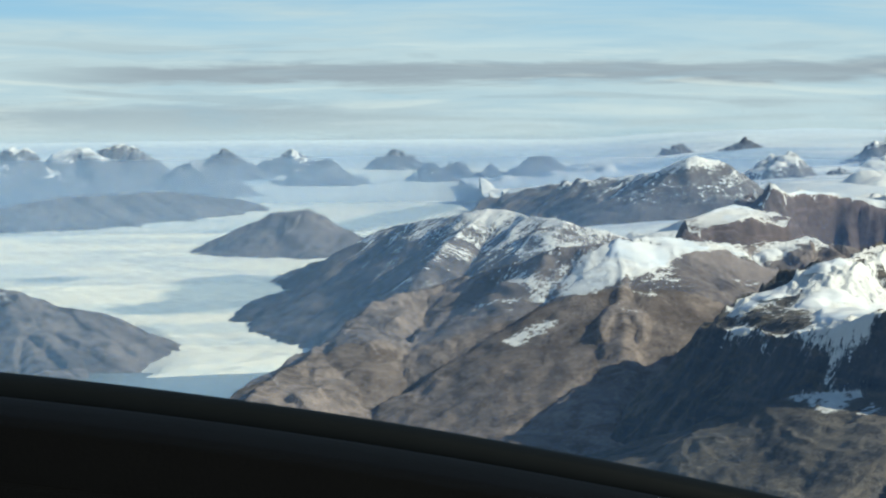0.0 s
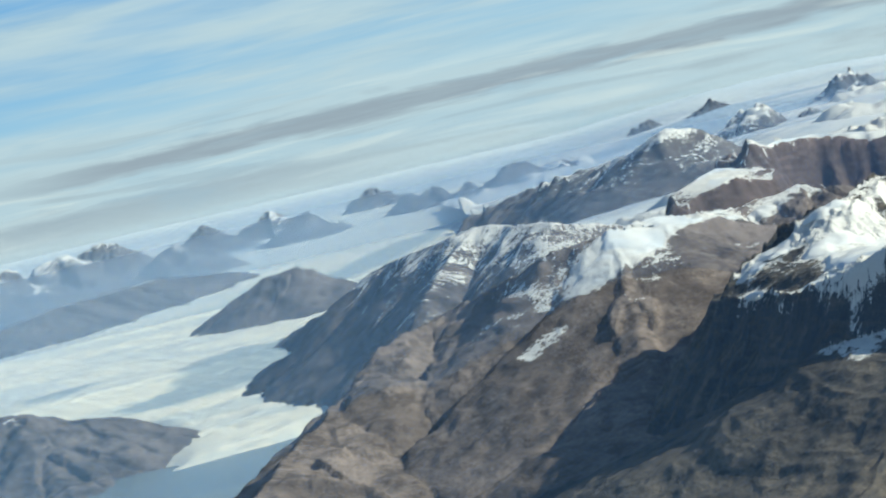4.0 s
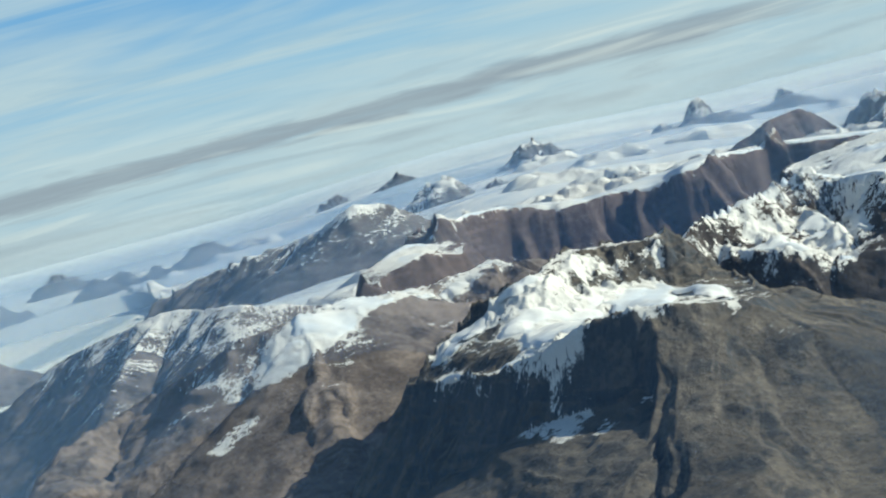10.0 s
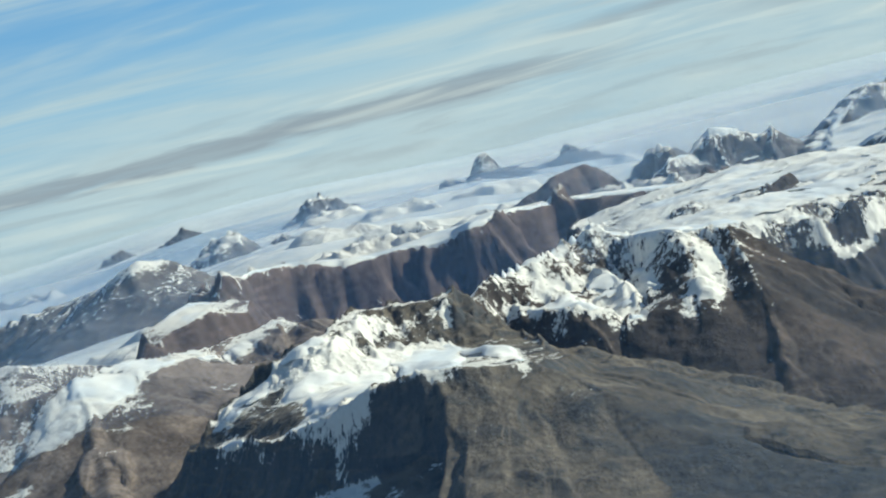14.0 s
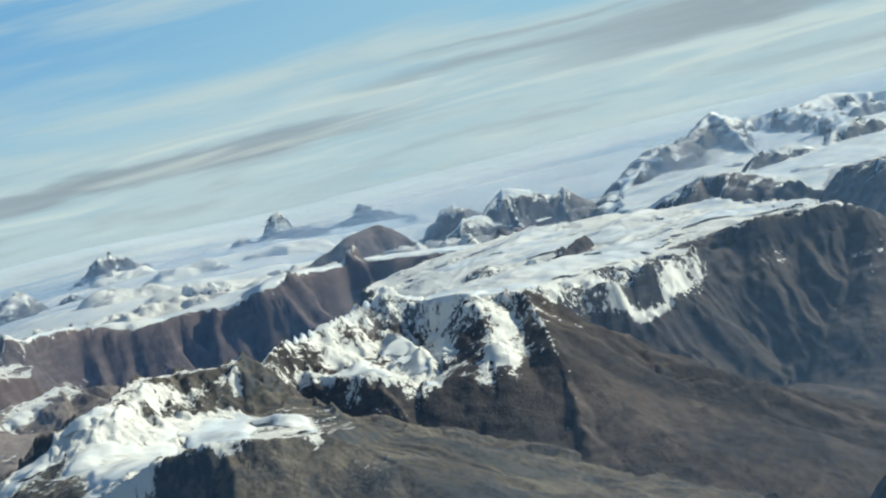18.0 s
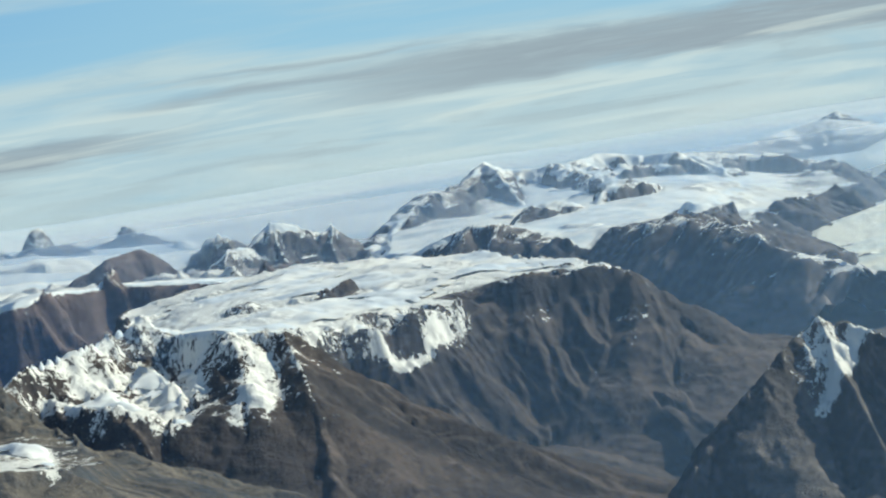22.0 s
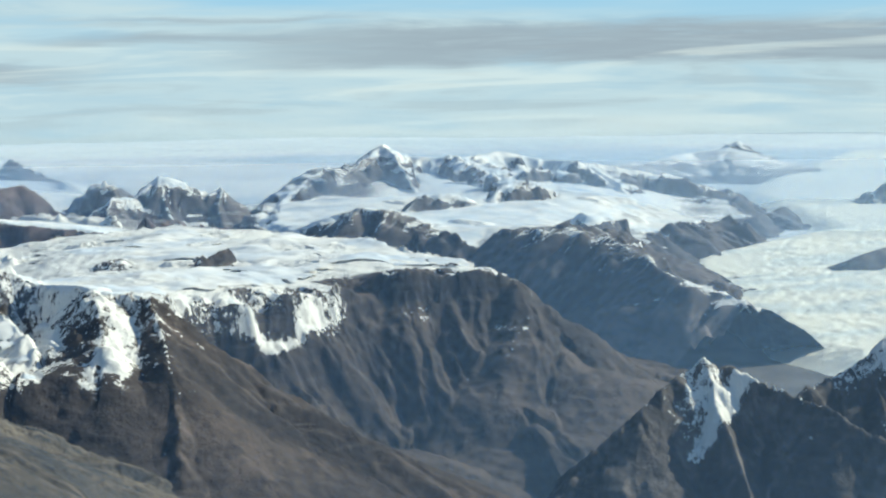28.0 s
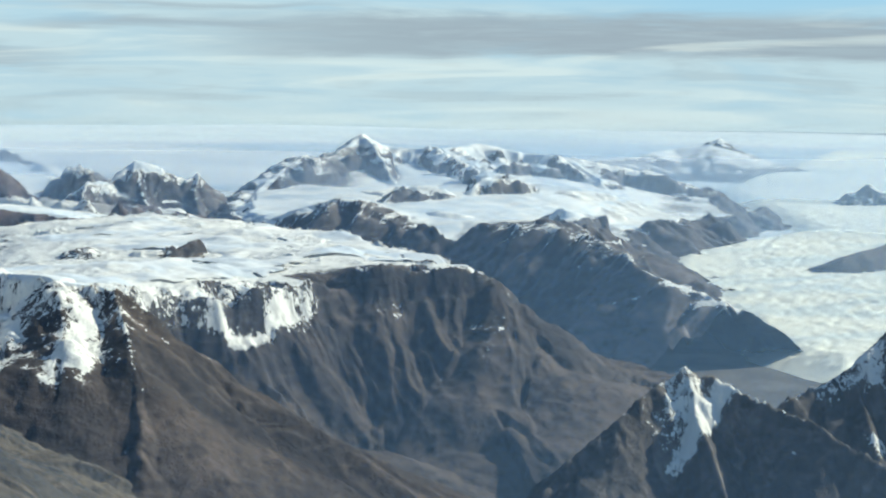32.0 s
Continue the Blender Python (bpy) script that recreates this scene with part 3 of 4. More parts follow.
mountain("mountain", "steep grey peak dusted with fresh snow", "mountain", (350, 330, 600, 600), 0.8, [
    ("ridge", steep([(392, 490, 76), (408, 490, 88.5), (418, 488, 92.3), (426, 487, 96.0), (433, 486, 99.8), (441, 486, 105.2), (451, 482, 109.5), (465, 466, 99), (485, 440, 80)], 1.15)),
    ("ridge", steep([(441, 486, 105.2), (432, 470, 90), (420, 445, 70)], 1.2)),
    ("ridge", steep([(426, 487, 96.0), (418, 472, 84), (408, 450, 66)], 1.2)),
], "speckled", 1.0, (2.4, 9.0), (2.5, 40.0), (2.2, 6.0), 99, 0.5, 0.7, seed=25, fields=EAST_PEAK)

# the brown mountain by the west glacier
mountain("mountain", "long brown mountain with patchy snow along its crest", "mountain", (-150, 460, 290, 1240), 1.0, [
    ("ridge", [(200, 705, 92, 0.5, 0.8), (181, 718, 105.8, 0.5, 0.8), (174, 733, 109.3, 0.5, 0.8), (159, 728, 108.7, 0.48, 0.8), (143, 721, 107.4, 0.45, 0.8), (121, 710, 111.0, 0.42, 0.8), (101, 697, 113.0, 0.45, 0.9),
               (80, 704, 110.5, 0.55, 0.9), (60, 718, 103.5, 0.65, 0.9), (42, 739, 95.8, 0.65, 0.9), (29, 727, 93.2, 0.45, 0.9), (16, 716, 91.4, 0.35, 0.9), (8, 700, 86.4, 0.3, 0.9), (0, 684, 81.6, 0.3, 0.9), (-8, 666, 78.5, 0.3, 0.9), (-16, 646, 75.4, 0.3, 0.9), (-29, 607, 70.6, 0.3, 0.9), (-44, 566, 66.2, 0.3, 0.9)], 3000.0),
] + [
    ("ridge", [(101, 697, 113.0, 0.5, 0.65), (96, 660, 98, 0.5, 0.5), (90, 615, 80, 0.5, 0.35), (78, 560, 58, 0.45, 0.3), (60, 490, 32, 0.4, 0.3)], 3000.0),
], "brown", 1.0, (3.2, 20.0), (5.0, 60.0), (2.8, 10.0), 108, 0.25, 1.6, seed=31, calm=[(98, 664, 34, 0.9), (110, 690, 22, 0.7)], fields=BROWN + [(0.9, [(180, 726), (176, 742), (143, 732), (121, 722), (100, 708), (93, 692), (108, 684), (125, 697), (145, 707), (162, 714)])])
mountain("mountain", "grey-brown mountain sloping down to the glacier edge", "mountain", (-120, 1080, 330, 1720), 1.8, [
    ("ridge", steep([(230, 1230, 55), (144, 1242, 77.8), (120, 1284, 78.9), (100, 1296, 81.1), (80, 1318, 76.1), (47, 1379, 65.0), (28, 1500, 38.3), (-7, 1560, 23.8), (-41, 1649, 3.7)], 0.7)),
    ("ridge", steep([(100, 1296, 81), (60, 1230, 50), (25, 1180, 20)], 0.7)),
    ("ridge", steep([(47, 1379, 65), (20, 1330, 35), (8, 1290, 12)], 0.8)),
], "mid", 1.8, (4.0, 24.0), (9.0, 90.0), (2.2, 20.0), 84, 0.5, 1.0, seed=35)

# the table mountain, the fluted wall and the snow upland behind it
mountain("mountain", "flat-topped brown mountain with a snowy table", "mountain", (90, 870, 320, 1100), 1.2, [
    ("mesa", [(171, 987, 87, 1.3), (186, 997, 93, 1.3), (209, 1012, 96, 1.3), (231, 1022, 90, 1.2), (236, 1045, 93, 1.0), (205, 1040, 100, 1.0), (176, 1010, 95, 1.0)], [], 400.0, 10.0, 6.0),
    ("ridge", steep([(171, 987, 92), (155, 975, 72), (135, 960, 40)], 0.9)),
], "red", 1.6, (2.6, 14.0), (3.0, 60.0), (1.2, 12.0), 92, 0.5, 0.5, seed=41)
mountain("mountain", "snow upland with a fluted red-brown front wall", "mountain", (180, 960, 1010, 1960), 2.2, [
    ("mesa", [(235, 1097, 99, 0.9), (258, 1112, 101, 0.9), (277, 1128, 99, 1.0), (298, 1123, 95, 1.1), (311, 1119, 91, 1.1), (330, 1124, 91, 1.2), (347, 1129, 90, 1.2), (358, 1118, 87, 1.3), (375, 1109, 92.5, 1.4),
              (400, 1122, 94.2, 1.4), (421, 1125, 93.2, 1.4), (448, 1146, 91, 1.2), (462, 1136, 89, 0.9), (500, 1120, 84, 0.7), (640, 1280, 62, 0.5), (780, 1560, 34, 0.5), (940, 1720, 20, 0.4), (900, 1880, 18, 0.3),
              (600, 1880, 36, 0.2), (400, 1600, 58, 0.3), (260, 1300, 68, 0.5)],
     [(420, 1200, 86), (480, 1300, 77), (600, 1600, 44), (520, 1450, 56), (330, 1200, 84)], 380.0, 30.0, 12.0),
], "red", 2.2, (17.0, 30.0), (6.0, 110.0), (2.4, 14.0), 60, 0.45, 0.5, [(330, 1128, 16, -1.2), (390, 1112, 18, -0.8), (470, 1135, 25, -1.0)], "far_snow", seed=45, crop=(6.0, 90.0, 0.22), rim=4.0)
mountain("hill", "rolling snow upland with scattered dark rock ridges", "hill", (180, 1340, 1080, 2760), 4.5, [
    ("mesa", [(400, 1460, 58, 0.12), (520, 1500, 54, 0.12), (600, 1760, 48, 0.15), (740, 2100, 44, 0.15), (860, 2480, 40, 0.12), (820, 2640, 36, 0.1), (480, 2560, 34, 0.1), (380, 2200, 38, 0.1), (380, 1800, 50, 0.12)],
     [(460, 1650, 60), (500, 1900, 57), (620, 2250, 48)], 500.0, 60.0),
], "far", 3.0, (1.0, 60.0), (8.0, 190.0), (2.5, 30.0), 30, 0.8, 0.5, (), "far_snow", seed=49, crop=(9.0, 130.0, 0.22))
mountain("hill", "dark rounded hill standing out of the snow upland", "hill", (560, 1560, 830, 1830), 2.0, [
    ("ridge", steep([(610, 1700, 42), (635, 1697, 61), (668, 1695, 73.1), (695, 1695, 75.6), (718, 1675, 54), (740, 1664, 36)], 0.9)),
], "bare", None, (4.5, 16.0), (5.0, 60.0), (2.4, 14.0), seed=51)
mountain("mountain", "cluster of grey pyramid peaks streaked with snow", "mountain", (720, 1640, 1040, 1960), 2.0, [
    ("ridge", steep([(770, 1800, 16), (786, 1812, 26.7), (826, 1816, 51.5), (848, 1817, 49.3), (879, 1824, 66.7), (902, 1813, 60.6), (920, 1803, 49.4), (927, 1800, 57.5), (936, 1784, 39.8), (945, 1736, 19)], 0.9)),
    ("ridge", steep([(826, 1816, 51), (810, 1790, 36), (800, 1760, 24)], 0.9)),
    ("ridge", steep([(879, 1824, 66), (868, 1790, 42), (862, 1760, 28)], 0.9)),
    ("ridge", steep([(927, 1800, 57), (915, 1770, 38), (908, 1750, 26)], 0.9)),
], "massif", 2.0, (5.0, 16.0), (5.0, 60.0), (2.6, 12.0), 44, 0.85, 1.0, (), "far_snow", seed=55)

# the great snowy massif above the east glacier
mountain("mountain", "great snowy massif with a pointed summit above the glacier", "mountain", (640, 960, 1640, 2160), 2.6, [
    ("mesa", [(780, 1402, 50, 0.8), (797, 1368, 64, 0.9), (805, 1352, 68.2, 1.0), (814, 1335, 65.9, 1.0), (828, 1314, 52, 1.0), (843, 1267, 42.6, 0.9), (880, 1254, 54.8, 0.8), (905, 1248, 55, 0.75), (945, 1255, 46.8, 0.6),
              (985, 1290, 40, 0.6), (1110, 1420, 24, 0.6), (1260, 1530, 20, 0.6), (1400, 1600, 14, 0.6), (1440, 1700, 20, 0.6), (1380, 1830, 44, 0.6), (1321, 1900, 50, 0.6), (1200, 1930, 50, 0.8), (1065, 1837, 48, 0.8), (974, 1774, 36, 0.8), (850, 1560, 40, 0.6)],
     [(1000, 1560, 38), (1100, 1650, 44), (950, 1400, 32), (1200, 1700, 48), (1100, 1780, 42)], 300.0, 60.0),
] + [
    ("ridge", steep([(974, 1774, 37.6), (1026, 1814, 57.2), (1065, 1837, 68.4), (1130, 1892, 62), (1221, 1929, 67.0), (1259, 1892, 63.9), (1321, 1909, 69.9), (1360, 1881, 60.3), (1381, 1840, 58.9), (1390, 1795, 55), (1435, 1758, 43.3), (1466, 1731, 32.3), (1490, 1690, 14), (1450, 1590, 3)], 0.75)),
    ("ridge", steep([(1080, 1848, 56), (1130, 1892, 64), (1165, 1918, 72), (1191, 1936, 81), (1221, 1929, 68)], 1.25)),
    ("ridge", steep([(1191, 1936, 81), (1165, 1850, 60), (1130, 1785, 46)], 1.2)),
] + [
    ("ridge", steep([(1000, 1600, 40), (1030, 1624, 53), (1060, 1608, 51), (1090, 1600, 42)], 1.0)),
    ("ridge", steep([(1100, 1608, 46), (1123, 1621, 57), (1165, 1628, 54), (1190, 1640, 46)], 1.0)),
    ("ridge", steep([(1000, 1385, 40), (1027, 1381, 50), (1060, 1400, 44), (1090, 1430, 34)], 0.9)),
    ("ridge", steep([(1240, 1800, 52), (1287, 1811, 60), (1320, 1790, 52)], 0.9)),
    ("ridge", steep([(1259, 1892, 64), (1235, 1800, 56), (1180, 1700, 56), (1150, 1650, 50)], 0.5)),
] + [
    ("ridge", steep([(839, 1197, 60.9), (832, 1152, 65.0), (829, 1091, 60.9), (807, 1032, 51.3), (810, 997, 43.0), (817, 971, 38.3), (807, 932, 31.5), (801, 896, 22.4), (799, 877, 15.4), (900, 960, -4)], 0.8)),
    ("ridge", steep([(829, 1091, 60.9), (807, 1046, 36.9), (789, 1006, 20), (774, 971, 2)], 0.8)),
    ("ridge", steep([(1381, 1840, 58), (1330, 1720, 44), (1270, 1620, 30), (1220, 1540, 16)], 0.5)),
], "massif", 2.2, (10.0, 28.0), (8.0, 110.0), (4.2, 16.0), 36, 0.85, 0.8, [(880, 1230, 60, -1.2), (815, 1335, 26, -1.0), (1420, 1680, 90, -0.7), (960, 1180, 110, -1.8), (1030, 1620, 18, -1.6), (1145, 1622, 24, -1.6), (1287, 1811, 22, -1.2), (1060, 1805, 48, -2.4), (1125, 1860, 50, -2.4), (1165, 1905, 28, -2.0), (815, 1330, 40, -2.4), (830, 1110, 95, -3.0)], "far_snow", seed=61, crop=(3.5, 55.0, 0.36))
mountain("hill", "low snowy upland with scattered grey rock", "hill", (1560, 2020, 2140, 2420), 4.0, [
    ("ridge", steep([(1640, 2230, 18), (1699, 2252, 27), (1831, 2274, 26), (1936, 2316, 32), (1977, 2281, 39), (1992, 2240, 28), (1990, 2195, 9)], 0.35)),
], "white", 2.0, (2.5, 40.0), (5.0, 120.0), (2.0, 26.0), 24, 0.5, 1.0, (), "far_snow", seed=65)
mountain("hill", "dark rock spur beside the crevassed glacier", "hill", (1090, 1130, 1480, 1400), 3.0, [
    ("ridge", steep([(1160, 1236, 4), (1184, 1242, 17), (1243, 1253, 24), (1318, 1245, 36), (1400, 1230, 40)], 0.5)),
], "mid", None, (2.5, 26.0), (3.0, 70.0), (1.4, 20.0), seed=68)

# the snowy range and the hills of the west
mountain("mountain", "jagged snow-streaked range above the west glacier", "mountain", (60, 1480, 520, 2060), 2.2, [
    ("ridge", steep([(135, 1950, 22), (161, 1914, 46), (193, 1861, 60), (223, 1807, 66), (257, 1752, 74), (277, 1719, 80), (305, 1694, 93.4), (332, 1709, 77), (364, 1733, 64), (420, 1740, 40)], 0.62)),
    ("ridge", steep([(223, 1807, 66), (205, 1740, 42), (190, 1680, 18)], 0.7)),
    ("ridge", steep([(277, 1719, 80), (262, 1660, 52), (245, 1600, 24)], 0.7)),
    ("ridge", steep([(332, 1709, 77), (340, 1640, 52), (335, 1570, 26)], 0.7)),
], "streaky", 2.0, (7.0, 20.0), (8.0, 80.0), (4.0, 16.0), 66, 0.45, 1.4, (), "far_snow", seed=71)
mountain("hill", "low dark hill at the edge of the glacier snout", "hill", (-330, 1080, -60, 1400), 1.6, [
    ("ridge", steep([(-300, 1237, 46), (-242, 1237, 44.7), (-192, 1235, 40.0), (-179, 1237, 37.3), (-161, 1240, 29), (-143, 1237, 28.2), (-126, 1234, 19.3), (-107, 1250, 4)], 0.5)),
    ("ridge", steep([(-192, 1235, 40), (-175, 1180, 22), (-150, 1130, 5)], 0.5)),
], "mid", None, (3.5, 18.0), (5.0, 50.0), (2.6, 12.0), seed=75)
mountain("nunatak", "dark ridge-backed rock island in the glacier", "nunatak", (-220, 1690, 90, 1960), 1.8, [
    ("ridge", steep([(-125, 1850, 2), (-114, 1845, 9.5), (-73, 1848, 27.6), (-42, 1850, 39.7), (-15, 1850, 43), (2, 1850, 29.3), (31, 1850, 7.4)], 0.6)),
    ("ridge", steep([(-15, 1850, 43), (-30, 1815, 22), (-45, 1790, 4)], 0.6)),
], "mid", None, (3.5, 18.0), (5.0, 60.0), (3.0, 14.0), seed=79)
mountain("mountain", "long low blue-grey range beyond the glacier", "mountain", (-760, 1960, 10, 2560), 3.4, [
    ("ridge", steep([(-700, 2090, 14), (-410, 2120, 18.0), (-328, 2135, 24.8), (-279, 2192, 32.1), (-226, 2249, 30.9), (-170, 2300, 33.1), (-111, 2350, 19.8), (-70, 2420, 6)], 0.35)),
    ("ridge", steep([(-279, 2192, 32), (-300, 2110, 16), (-320, 2050, 4)], 0.35)),
    ("ridge", steep([(-170, 2300, 33), (-170, 2230, 16), (-165, 2180, 4)], 0.35)),
], "mid", 1.6, (4.0, 34.0), (7.0, 110.0), (3.2, 26.0), 44, 0.4, 1.0, (), "far_snow", seed=83)


def far_peak(x, y, high, half, lean, rock, seed, label, line=40.0):
    """A peak that stands out of the far ice: a jagged crest across, with spurs."""
    a = -math.atan2(x, y)
    ux, uy = math.cos(a), math.sin(a)
    rng = random.Random(seed)
    crest = []
    for i in range(-6, 7):
        f = i / 6
        z = high * (1.0 if i == 0 else max(0.02, (1 - abs(f)) ** 0.85 * rng.uniform(0.45, 1.06) + 0.6 * lean * f * (1 - abs(f))))
        bend = rng.uniform(-0.16, 0.16) * half
        crest.append((x + ux * f * half - uy * bend, y + uy * f * half + ux * bend, z, 0.7))
    forms = [("ridge", crest)]
    for f, reach in ((-0.45, 0.7), (-0.1, 0.9), (0.35, 0.8)):
        p = crest[6 + int(6 * f)]
        s = rng.uniform(-0.3, 0.3) * half
        forms.append(("ridge", [(p[0], p[1], 0.97 * p[2], 0.7), (p[0] + uy * 0.45 * reach * half + ux * s, p[1] - ux * 0.45 * reach * half + uy * s, 0.5 * p[2], 0.6),
                                (p[0] + uy * reach * half + ux * s, p[1] - ux * reach * half + uy * s, 0.02, 0.5)]))
    m = half * 1.2 + high * 1.2
    line = 0.62 * high if rock == "white" else 0.85 * high
    return mountain("nunatak", label, "nunatak", (x - m, y - m, x + m, y + m), max(2.0, m / 50), forms, rock, 0 if rock == "white" else None,
                    (0.09 * high, half * 0.4), (0.22 * high, half * 0.6), (0.15 * high, half * 0.3), line, 0.75, 1.3, (), "far_snow", seed, "far nunataks")


PEAKS = [
    (-375, 2573, 64.9, 50, 'white', 28),
    (-316, 2681, 64.1, 52, 'far', 60),
    (-298, 3086, 51.9, 35, 'white', 40),
    (-269, 2988, 44.4, 19, 'far', 40),
    (-161, 2595, 52.8, 55, 'far', 45),
    (-144, 3097, 41.3, 31, 'far', 50),
    (-51, 3200, 37.1, 39, 'white', 30),
    (0, 2830, 40.5, 70, 'far', 55),
    (111, 3198, 36.1, 16, 'far', 90),
    (149, 2896, 29.3, 39, 'far', 30),
    (183, 2894, 31.5, 18, 'far', 50),
    (225, 2791, 31.8, 28, 'far', 35),
]
PEAKS += [
    (285, 2735, 47.6, 53, 'far', 50),
    (339, 2679, 41.1, 23, 'far', 50),
    (576, 3351, 36.6, 17, 'far', 90),
    (657, 3234, 48.8, 35, 'far', 90),
    (485, 2188, 70.3, 39, 'far', 70),
    (545, 2174, 57.0, 29, 'far', 60),
    (569, 2116, 53.7, 23, 'far', 60),
    (552, 1913, 48.5, 24, 'far', 50),
    (765, 2840, 57.5, 27, 'white', 20),
    (889, 2476, 70.0, 50, 'far', 62),
    (1030, 2540, 51.4, 17, 'far', 80),
    (351, 1501, 74.8, 26, 'far', 60),
]
PEAKS += [
    (722, 2661, 65.5, 25, 'white', 30),
    (882, 1930, 53.9, 18, 'far', 60),
    (917, 2027, 48.4, 22, 'far', 55),
    (1701, 1714, 28.9, 28, 'white', 25),
    (2250, 2574, 30.8, 58, 'white', 20),
    (500, 1580, 69.9, 23, 'far', 40),
    (849, 1873, 57.7, 18, 'far', 60),
]
LABELS = {'far': 'small dark rock peak rising from the inland ice', 'white': 'snow-streaked rock peak rising from the inland ice'}
for i, (x, y, high, half, rock, line) in enumerate(PEAKS):
    far_peak(x, y, high, half, (0.2, -0.2, 0.1)[i % 3], rock, 200 + 7 * i, LABELS[rock], line)


# ---- cloud bank round the horizon ----
def cloud_wall():
    k = Nodes("stratus_cloud")
    x, y, z = k.split(k.geo.outputs["Position"])
    az = k.math("MULTIPLY", k.math("ARCTAN2", x, y), 180 / math.pi)
    el = k.math("MULTIPLY", k.math("SUBTRACT", z, 176.0), 180 / math.pi / 4800.0)
    slow = k.noise(k.join(k.math("MULTIPLY", az, 0.05), k.math("MULTIPLY", el, 0.55), 0.0), 1.0, 5, 0.55, 0.4)
    thin = k.noise(k.join(k.math("MULTIPLY", az, 0.2), k.math("MULTIPLY", el, 1.7), 3.0), 1.0, 6, 0.6, 0.5)
    wisp = k.noise(k.join(k.math("MULTIPLY", az, 0.35), k.math("MULTIPLY", el, 5.0), 7.0), 1.0, 6, 0.65, 0.4)
    # edges of the layers waver
    e2 = k.math("ADD", el, k.math("ADD", k.math("MULTIPLY", k.math("SUBTRACT", wisp, 0.5), 0.3), k.math("MULTIPLY", k.math("SUBTRACT", thin, 0.5), 0.6)))

    sway = k.noise(k.join(k.math("MULTIPLY", az, 0.16), 11.0, 2.0), 1.0, 3, 0.5)
    e2 = k.math("ADD", e2, k.math("MULTIPLY", k.math("SUBTRACT", sway, 0.5), 0.7))

    def layer(lo, hi, soft, a0, a1, fade=3.0):
        v = k.math("MULTIPLY", k.step(e2, lo - soft, lo + soft), k.step(e2, hi + soft, hi - soft))
        return k.math("MULTIPLY", v, k.math("MULTIPLY", k.step(az, a0 - fade, a0 + fade), k.step(az, a1 + fade, a1 - fade)))

    # broken cover overhead, closing towards the horizon
    cover = k.math("ADD", k.step(slow, 0.38, 0.62), k.step(el, 1.6, -0.2))
    cover = k.math("MULTIPLY", k.math("MINIMUM", cover, 1.0), k.step(thin, 0.15, 0.5, 0.6, 1.0), clamp=True)
    bright = k.mix(k.step(thin, 0.3, 0.7), (0.53, 0.65, 0.755), (0.63, 0.735, 0.81))
    bright = k.mix(k.step(wisp, 0.52, 0.8, 0.0, 0.3), bright, (0.76, 0.83, 0.86))
    grey = k.math("MAXIMUM", layer(-0.68, -0.14, 0.12, -7.0, 23.0, 3.0), layer(-0.35, 0.72, 0.2, 29.0, 75.0, 4.0))
    grey = k.math("MAXIMUM", grey, k.math("MULTIPLY", layer(-2.0, -1.3, 0.2, -40.0, 2.0, 4.0), 0.75))
    grey = k.math("MAXIMUM", grey, k.math("MULTIPLY", layer(0.35, 0.62, 0.14, 23.0, 33.0, 3.0), 0.8))
    grey = k.math("MAXIMUM", grey, k.math("MULTIPLY", layer(0.88, 1.05, 0.12, 24.0, 31.0, 2.0), 0.7))
    grey = k.math("MAXIMUM", grey, k.math("MULTIPLY", k.step(thin, 0.5, 0.72), k.step(el, 1.0, -1.0, 0.1, 0.5)))
    grey = k.math("MULTIPLY", grey, k.step(wisp, 0.25, 0.6, 0.75, 1.0))
    color = k.mix(grey, bright, (0.385, 0.435, 0.515))
    # long lens-shaped streaks near the horizon
    lens = k.noise(k.join(k.math("MULTIPLY", az, 0.11), k.math("MULTIPLY", el, 1.5), 21.0), 1.0, 5, 0.5, 1.2)
    low = k.math("MULTIPLY", k.step(el, 0.9, 0.1), 1.0)
    color = k.mix(k.math("MULTIPLY", k.math("MULTIPLY", k.step(lens, 0.52, 0.68), low), 0.45), color, (0.86, 0.89, 0.88))
    color = k.mix(k.math("MULTIPLY", k.math("MULTIPLY", k.step(lens, 0.49, 0.36), low), 0.45), color, (0.43, 0.50, 0.58))
    color = k.mix(k.step(el, -1.2, -2.4, 0.0, 0.55), color, k.mix(thin, (0.60, 0.70, 0.765), (0.73, 0.795, 0.825)))
    alpha = k.math("MAXIMUM", cover, grey)
    color = k.mix(alpha, k.mix(k.math("MULTIPLY", k.step(el, 0.0, 4.5), k.step(az, 27.0, 12.0, 0.25, 1.0)), (0.40, 0.63, 0.84), (0.22, 0.46, 0.80)), color)
    glow, clear, mixed = k.n.new("ShaderNodeEmission"), k.n.new("ShaderNodeBsdfTransparent"), k.n.new("ShaderNodeMixShader")
    k.put(glow.inputs[0], color)
    glow.inputs[1].default_value = 0.80
    top = k.step(az, 48.0, 12.0, 0.6, 6.4)
    k.put(mixed.inputs[0], k.step(k.math("SUBTRACT", el, top), 2.6, 0.6))
    k.l.new(clear.outputs[0], mixed.inputs[1])
    k.l.new(glow.outputs[0], mixed.inputs[2])
    k.l.new(mixed.outputs[0], k.out.inputs["Surface"])
    turn, up = np.linspace(0, 2 * math.pi, 181), np.linspace(-170, 1000, 18)
    A, Z = np.meshgrid(turn, up)
    R = 4800 - 0.06 * np.maximum(Z, 0)
    ob = sheet("backdrop", R * np.sin(A), R * np.cos(A), Z, np.ones(A.shape, bool), k.mat)
    tagged(ob, "layered grey and white stratus clouds round the horizon", "sky", kind="structure")


cloud_wall()


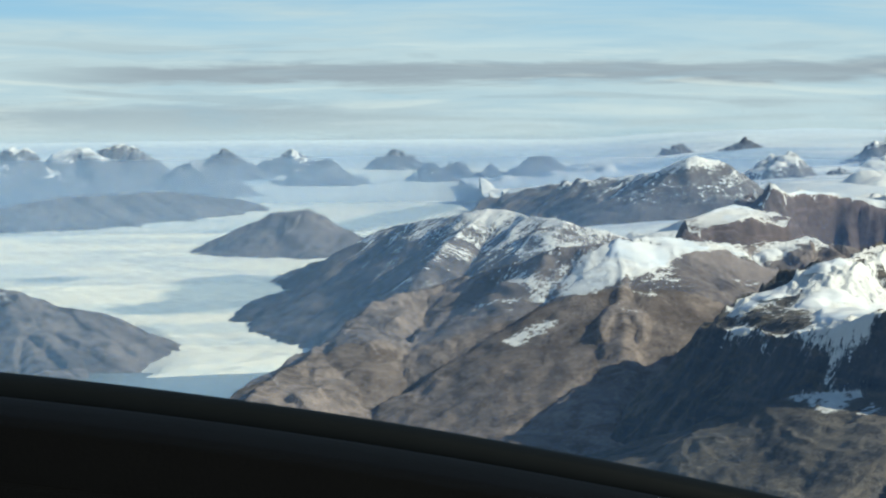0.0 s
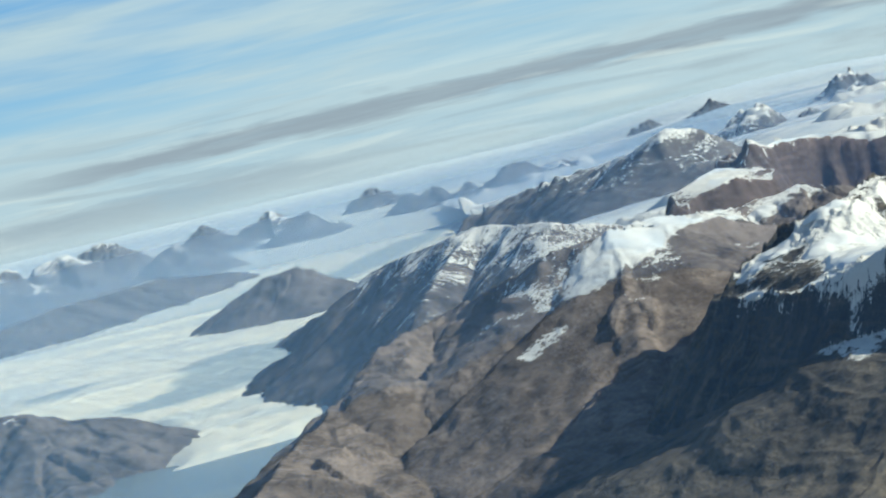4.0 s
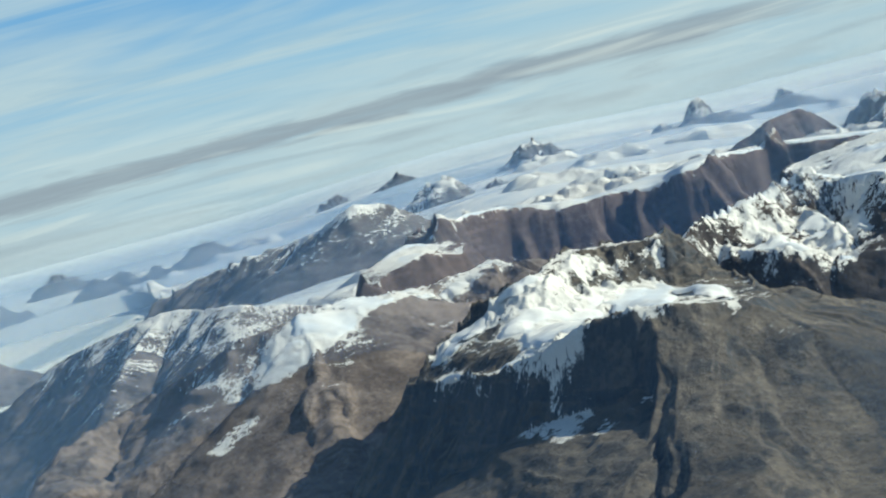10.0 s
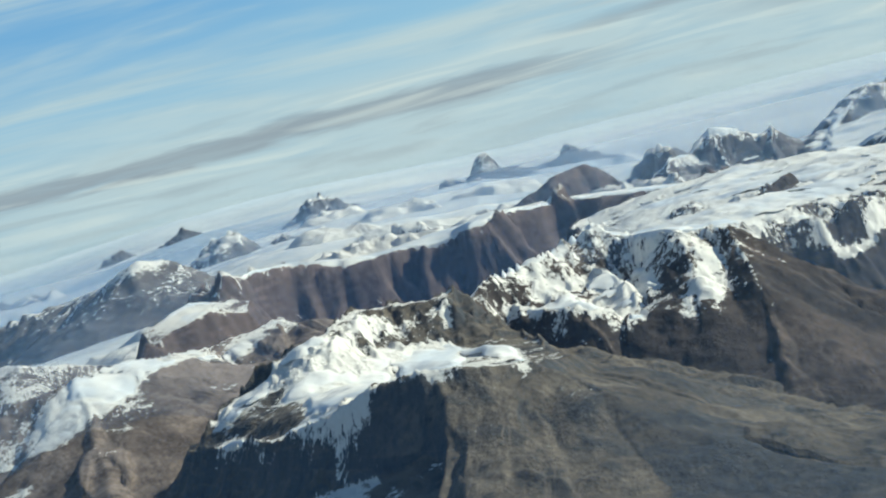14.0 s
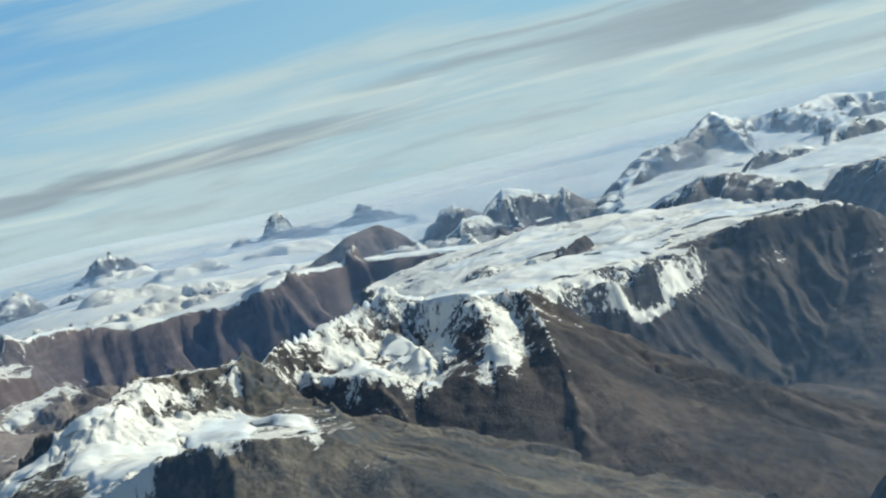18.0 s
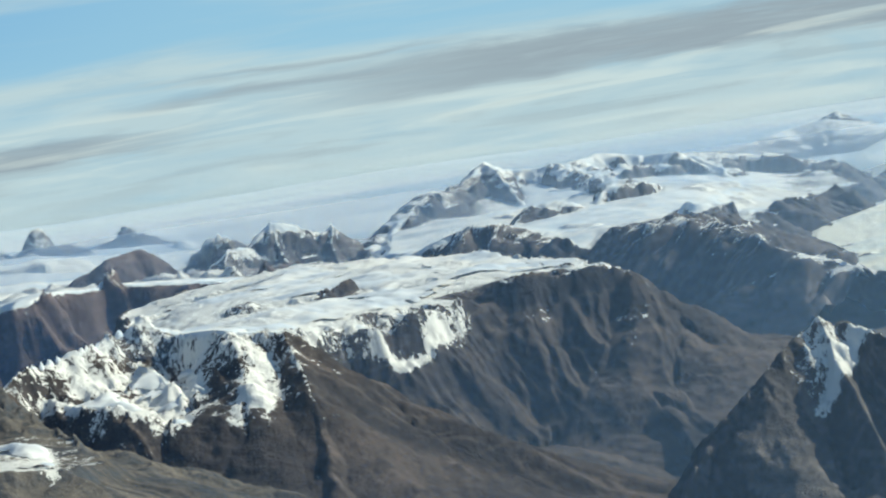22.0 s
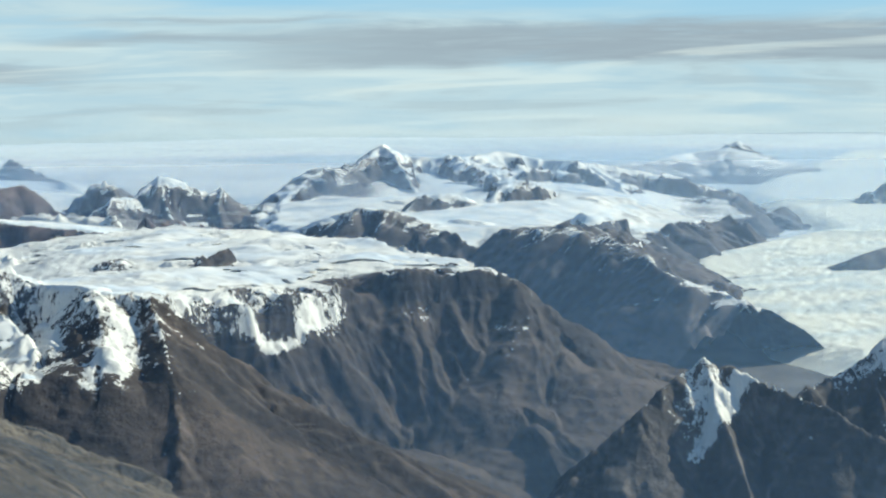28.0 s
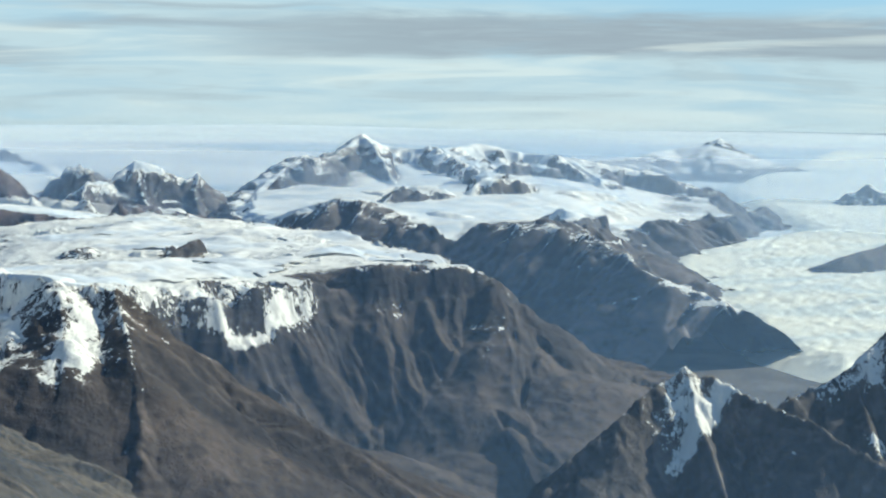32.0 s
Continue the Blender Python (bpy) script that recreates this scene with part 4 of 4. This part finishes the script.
# ---- translucent sheets added in place of distance haze ----
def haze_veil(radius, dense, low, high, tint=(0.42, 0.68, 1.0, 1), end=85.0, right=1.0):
    """A tinted translucent sheet at one distance, imitating aerial haze, thinning upwards."""
    k = Nodes("haze_sheet")
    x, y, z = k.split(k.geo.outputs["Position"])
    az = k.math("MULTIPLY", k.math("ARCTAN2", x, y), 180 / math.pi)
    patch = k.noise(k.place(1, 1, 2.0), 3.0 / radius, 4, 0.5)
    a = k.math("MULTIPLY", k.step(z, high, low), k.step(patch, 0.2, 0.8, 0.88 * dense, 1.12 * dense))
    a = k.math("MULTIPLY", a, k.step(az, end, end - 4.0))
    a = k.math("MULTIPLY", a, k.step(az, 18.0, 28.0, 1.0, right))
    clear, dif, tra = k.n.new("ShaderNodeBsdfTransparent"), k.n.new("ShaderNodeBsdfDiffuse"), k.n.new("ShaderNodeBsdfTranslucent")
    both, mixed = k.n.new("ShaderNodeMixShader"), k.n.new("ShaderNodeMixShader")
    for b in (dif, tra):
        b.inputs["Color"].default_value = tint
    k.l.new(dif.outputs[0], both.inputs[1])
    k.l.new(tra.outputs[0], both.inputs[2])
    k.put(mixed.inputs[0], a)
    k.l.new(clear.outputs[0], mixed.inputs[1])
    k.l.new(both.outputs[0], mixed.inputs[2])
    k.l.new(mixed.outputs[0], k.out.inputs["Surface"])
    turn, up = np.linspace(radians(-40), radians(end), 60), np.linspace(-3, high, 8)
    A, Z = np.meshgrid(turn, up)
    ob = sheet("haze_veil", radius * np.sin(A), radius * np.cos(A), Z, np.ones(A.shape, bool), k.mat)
    tagged(ob, "translucent bluish sheet imitating haze between the mountains", "mist", kind="stuff")


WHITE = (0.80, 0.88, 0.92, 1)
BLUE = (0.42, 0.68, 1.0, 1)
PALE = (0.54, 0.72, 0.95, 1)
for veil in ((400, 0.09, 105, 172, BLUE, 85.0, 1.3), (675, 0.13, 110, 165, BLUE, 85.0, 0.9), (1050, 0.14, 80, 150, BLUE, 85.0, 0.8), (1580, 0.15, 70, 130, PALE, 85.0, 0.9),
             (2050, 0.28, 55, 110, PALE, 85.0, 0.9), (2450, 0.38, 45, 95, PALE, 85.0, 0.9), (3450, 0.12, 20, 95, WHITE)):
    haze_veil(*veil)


# ---- the aircraft's glareshield, where the walk begins ----
def glareshield():
    k = Nodes("black_vinyl")
    n = k.noise(k.place(), 60.0, 4, 0.6)
    c = k.mix(n, (0.002, 0.002, 0.002), (0.003, 0.003, 0.003))
    k.surface(c, 0.75, k.bump(k.noise(k.place(), 900.0, 3), 0.2, 0.001), 0.03)
    trim = Nodes("dark_rubber")
    trim.surface(trim.mix(trim.noise(trim.place(), 120.0), (0.003, 0.004, 0.004), (0.005, 0.006, 0.006)), 0.6, None, 0.08)
    m = aim(*PATH[0][1:])
    top = tagged(new("glareshield"), "matt black padded cockpit glareshield with a rubber edge", "dashboard")
    top.matrix_world = m @ Matrix.Translation((0, -0.05, -0.6))

    def edge(u):  # the upper outline, left to right, in the eye's plane 0.6 m ahead
        return -0.0376 - 0.0130 * (u + 1.0) - 0.0042 * (u + 1.0) ** 2

    def slab(name, y_off, height, z0, z1, mat, bulge):
        bm = bmesh.new()
        rings = []
        for i in range(41):
            u = -1.25 + 2.6 * i / 40
            x, y = 0.1275 * u, edge(u) + y_off + 0.05
            ring = []
            for j in range(7):
                a = math.pi * j / 6
                ring.append(bm.verts.new((x, y - bulge * (1 - math.sin(a)), z0 + (z1 - z0) * j / 6)))
            ring.append(bm.verts.new((x, y - height, z1)))
            ring.append(bm.verts.new((x, y - height, z0)))
            rings.append(ring)
        for a, b in zip(rings[:-1], rings[1:]):
            for j in range(9):
                bm.faces.new((a[j], b[j], b[(j + 1) % 9], a[(j + 1) % 9]))
        bm.faces.new(rings[0])
        bm.faces.new(rings[-1][::-1])
        bmesh.ops.recalc_face_normals(bm, faces=bm.faces)
        me = bpy.data.meshes.new(name)
        bm.to_mesh(me)
        bm.free()
        me.materials.append(mat)
        for p in me.polygons:
            p.use_smooth = True
        ob = new(name, me)
        ob.parent = top

    slab("pad", -0.004, 0.16, -0.02, 0.05, k.mat, 0.004)
    slab("edge_trim", 0.0, 0.012, -0.035, -0.021, trim.mat, 0.003)
    slab("panel_face", -0.022, 0.16, 0.052, 0.06, k.mat, 0.001)


glareshield()
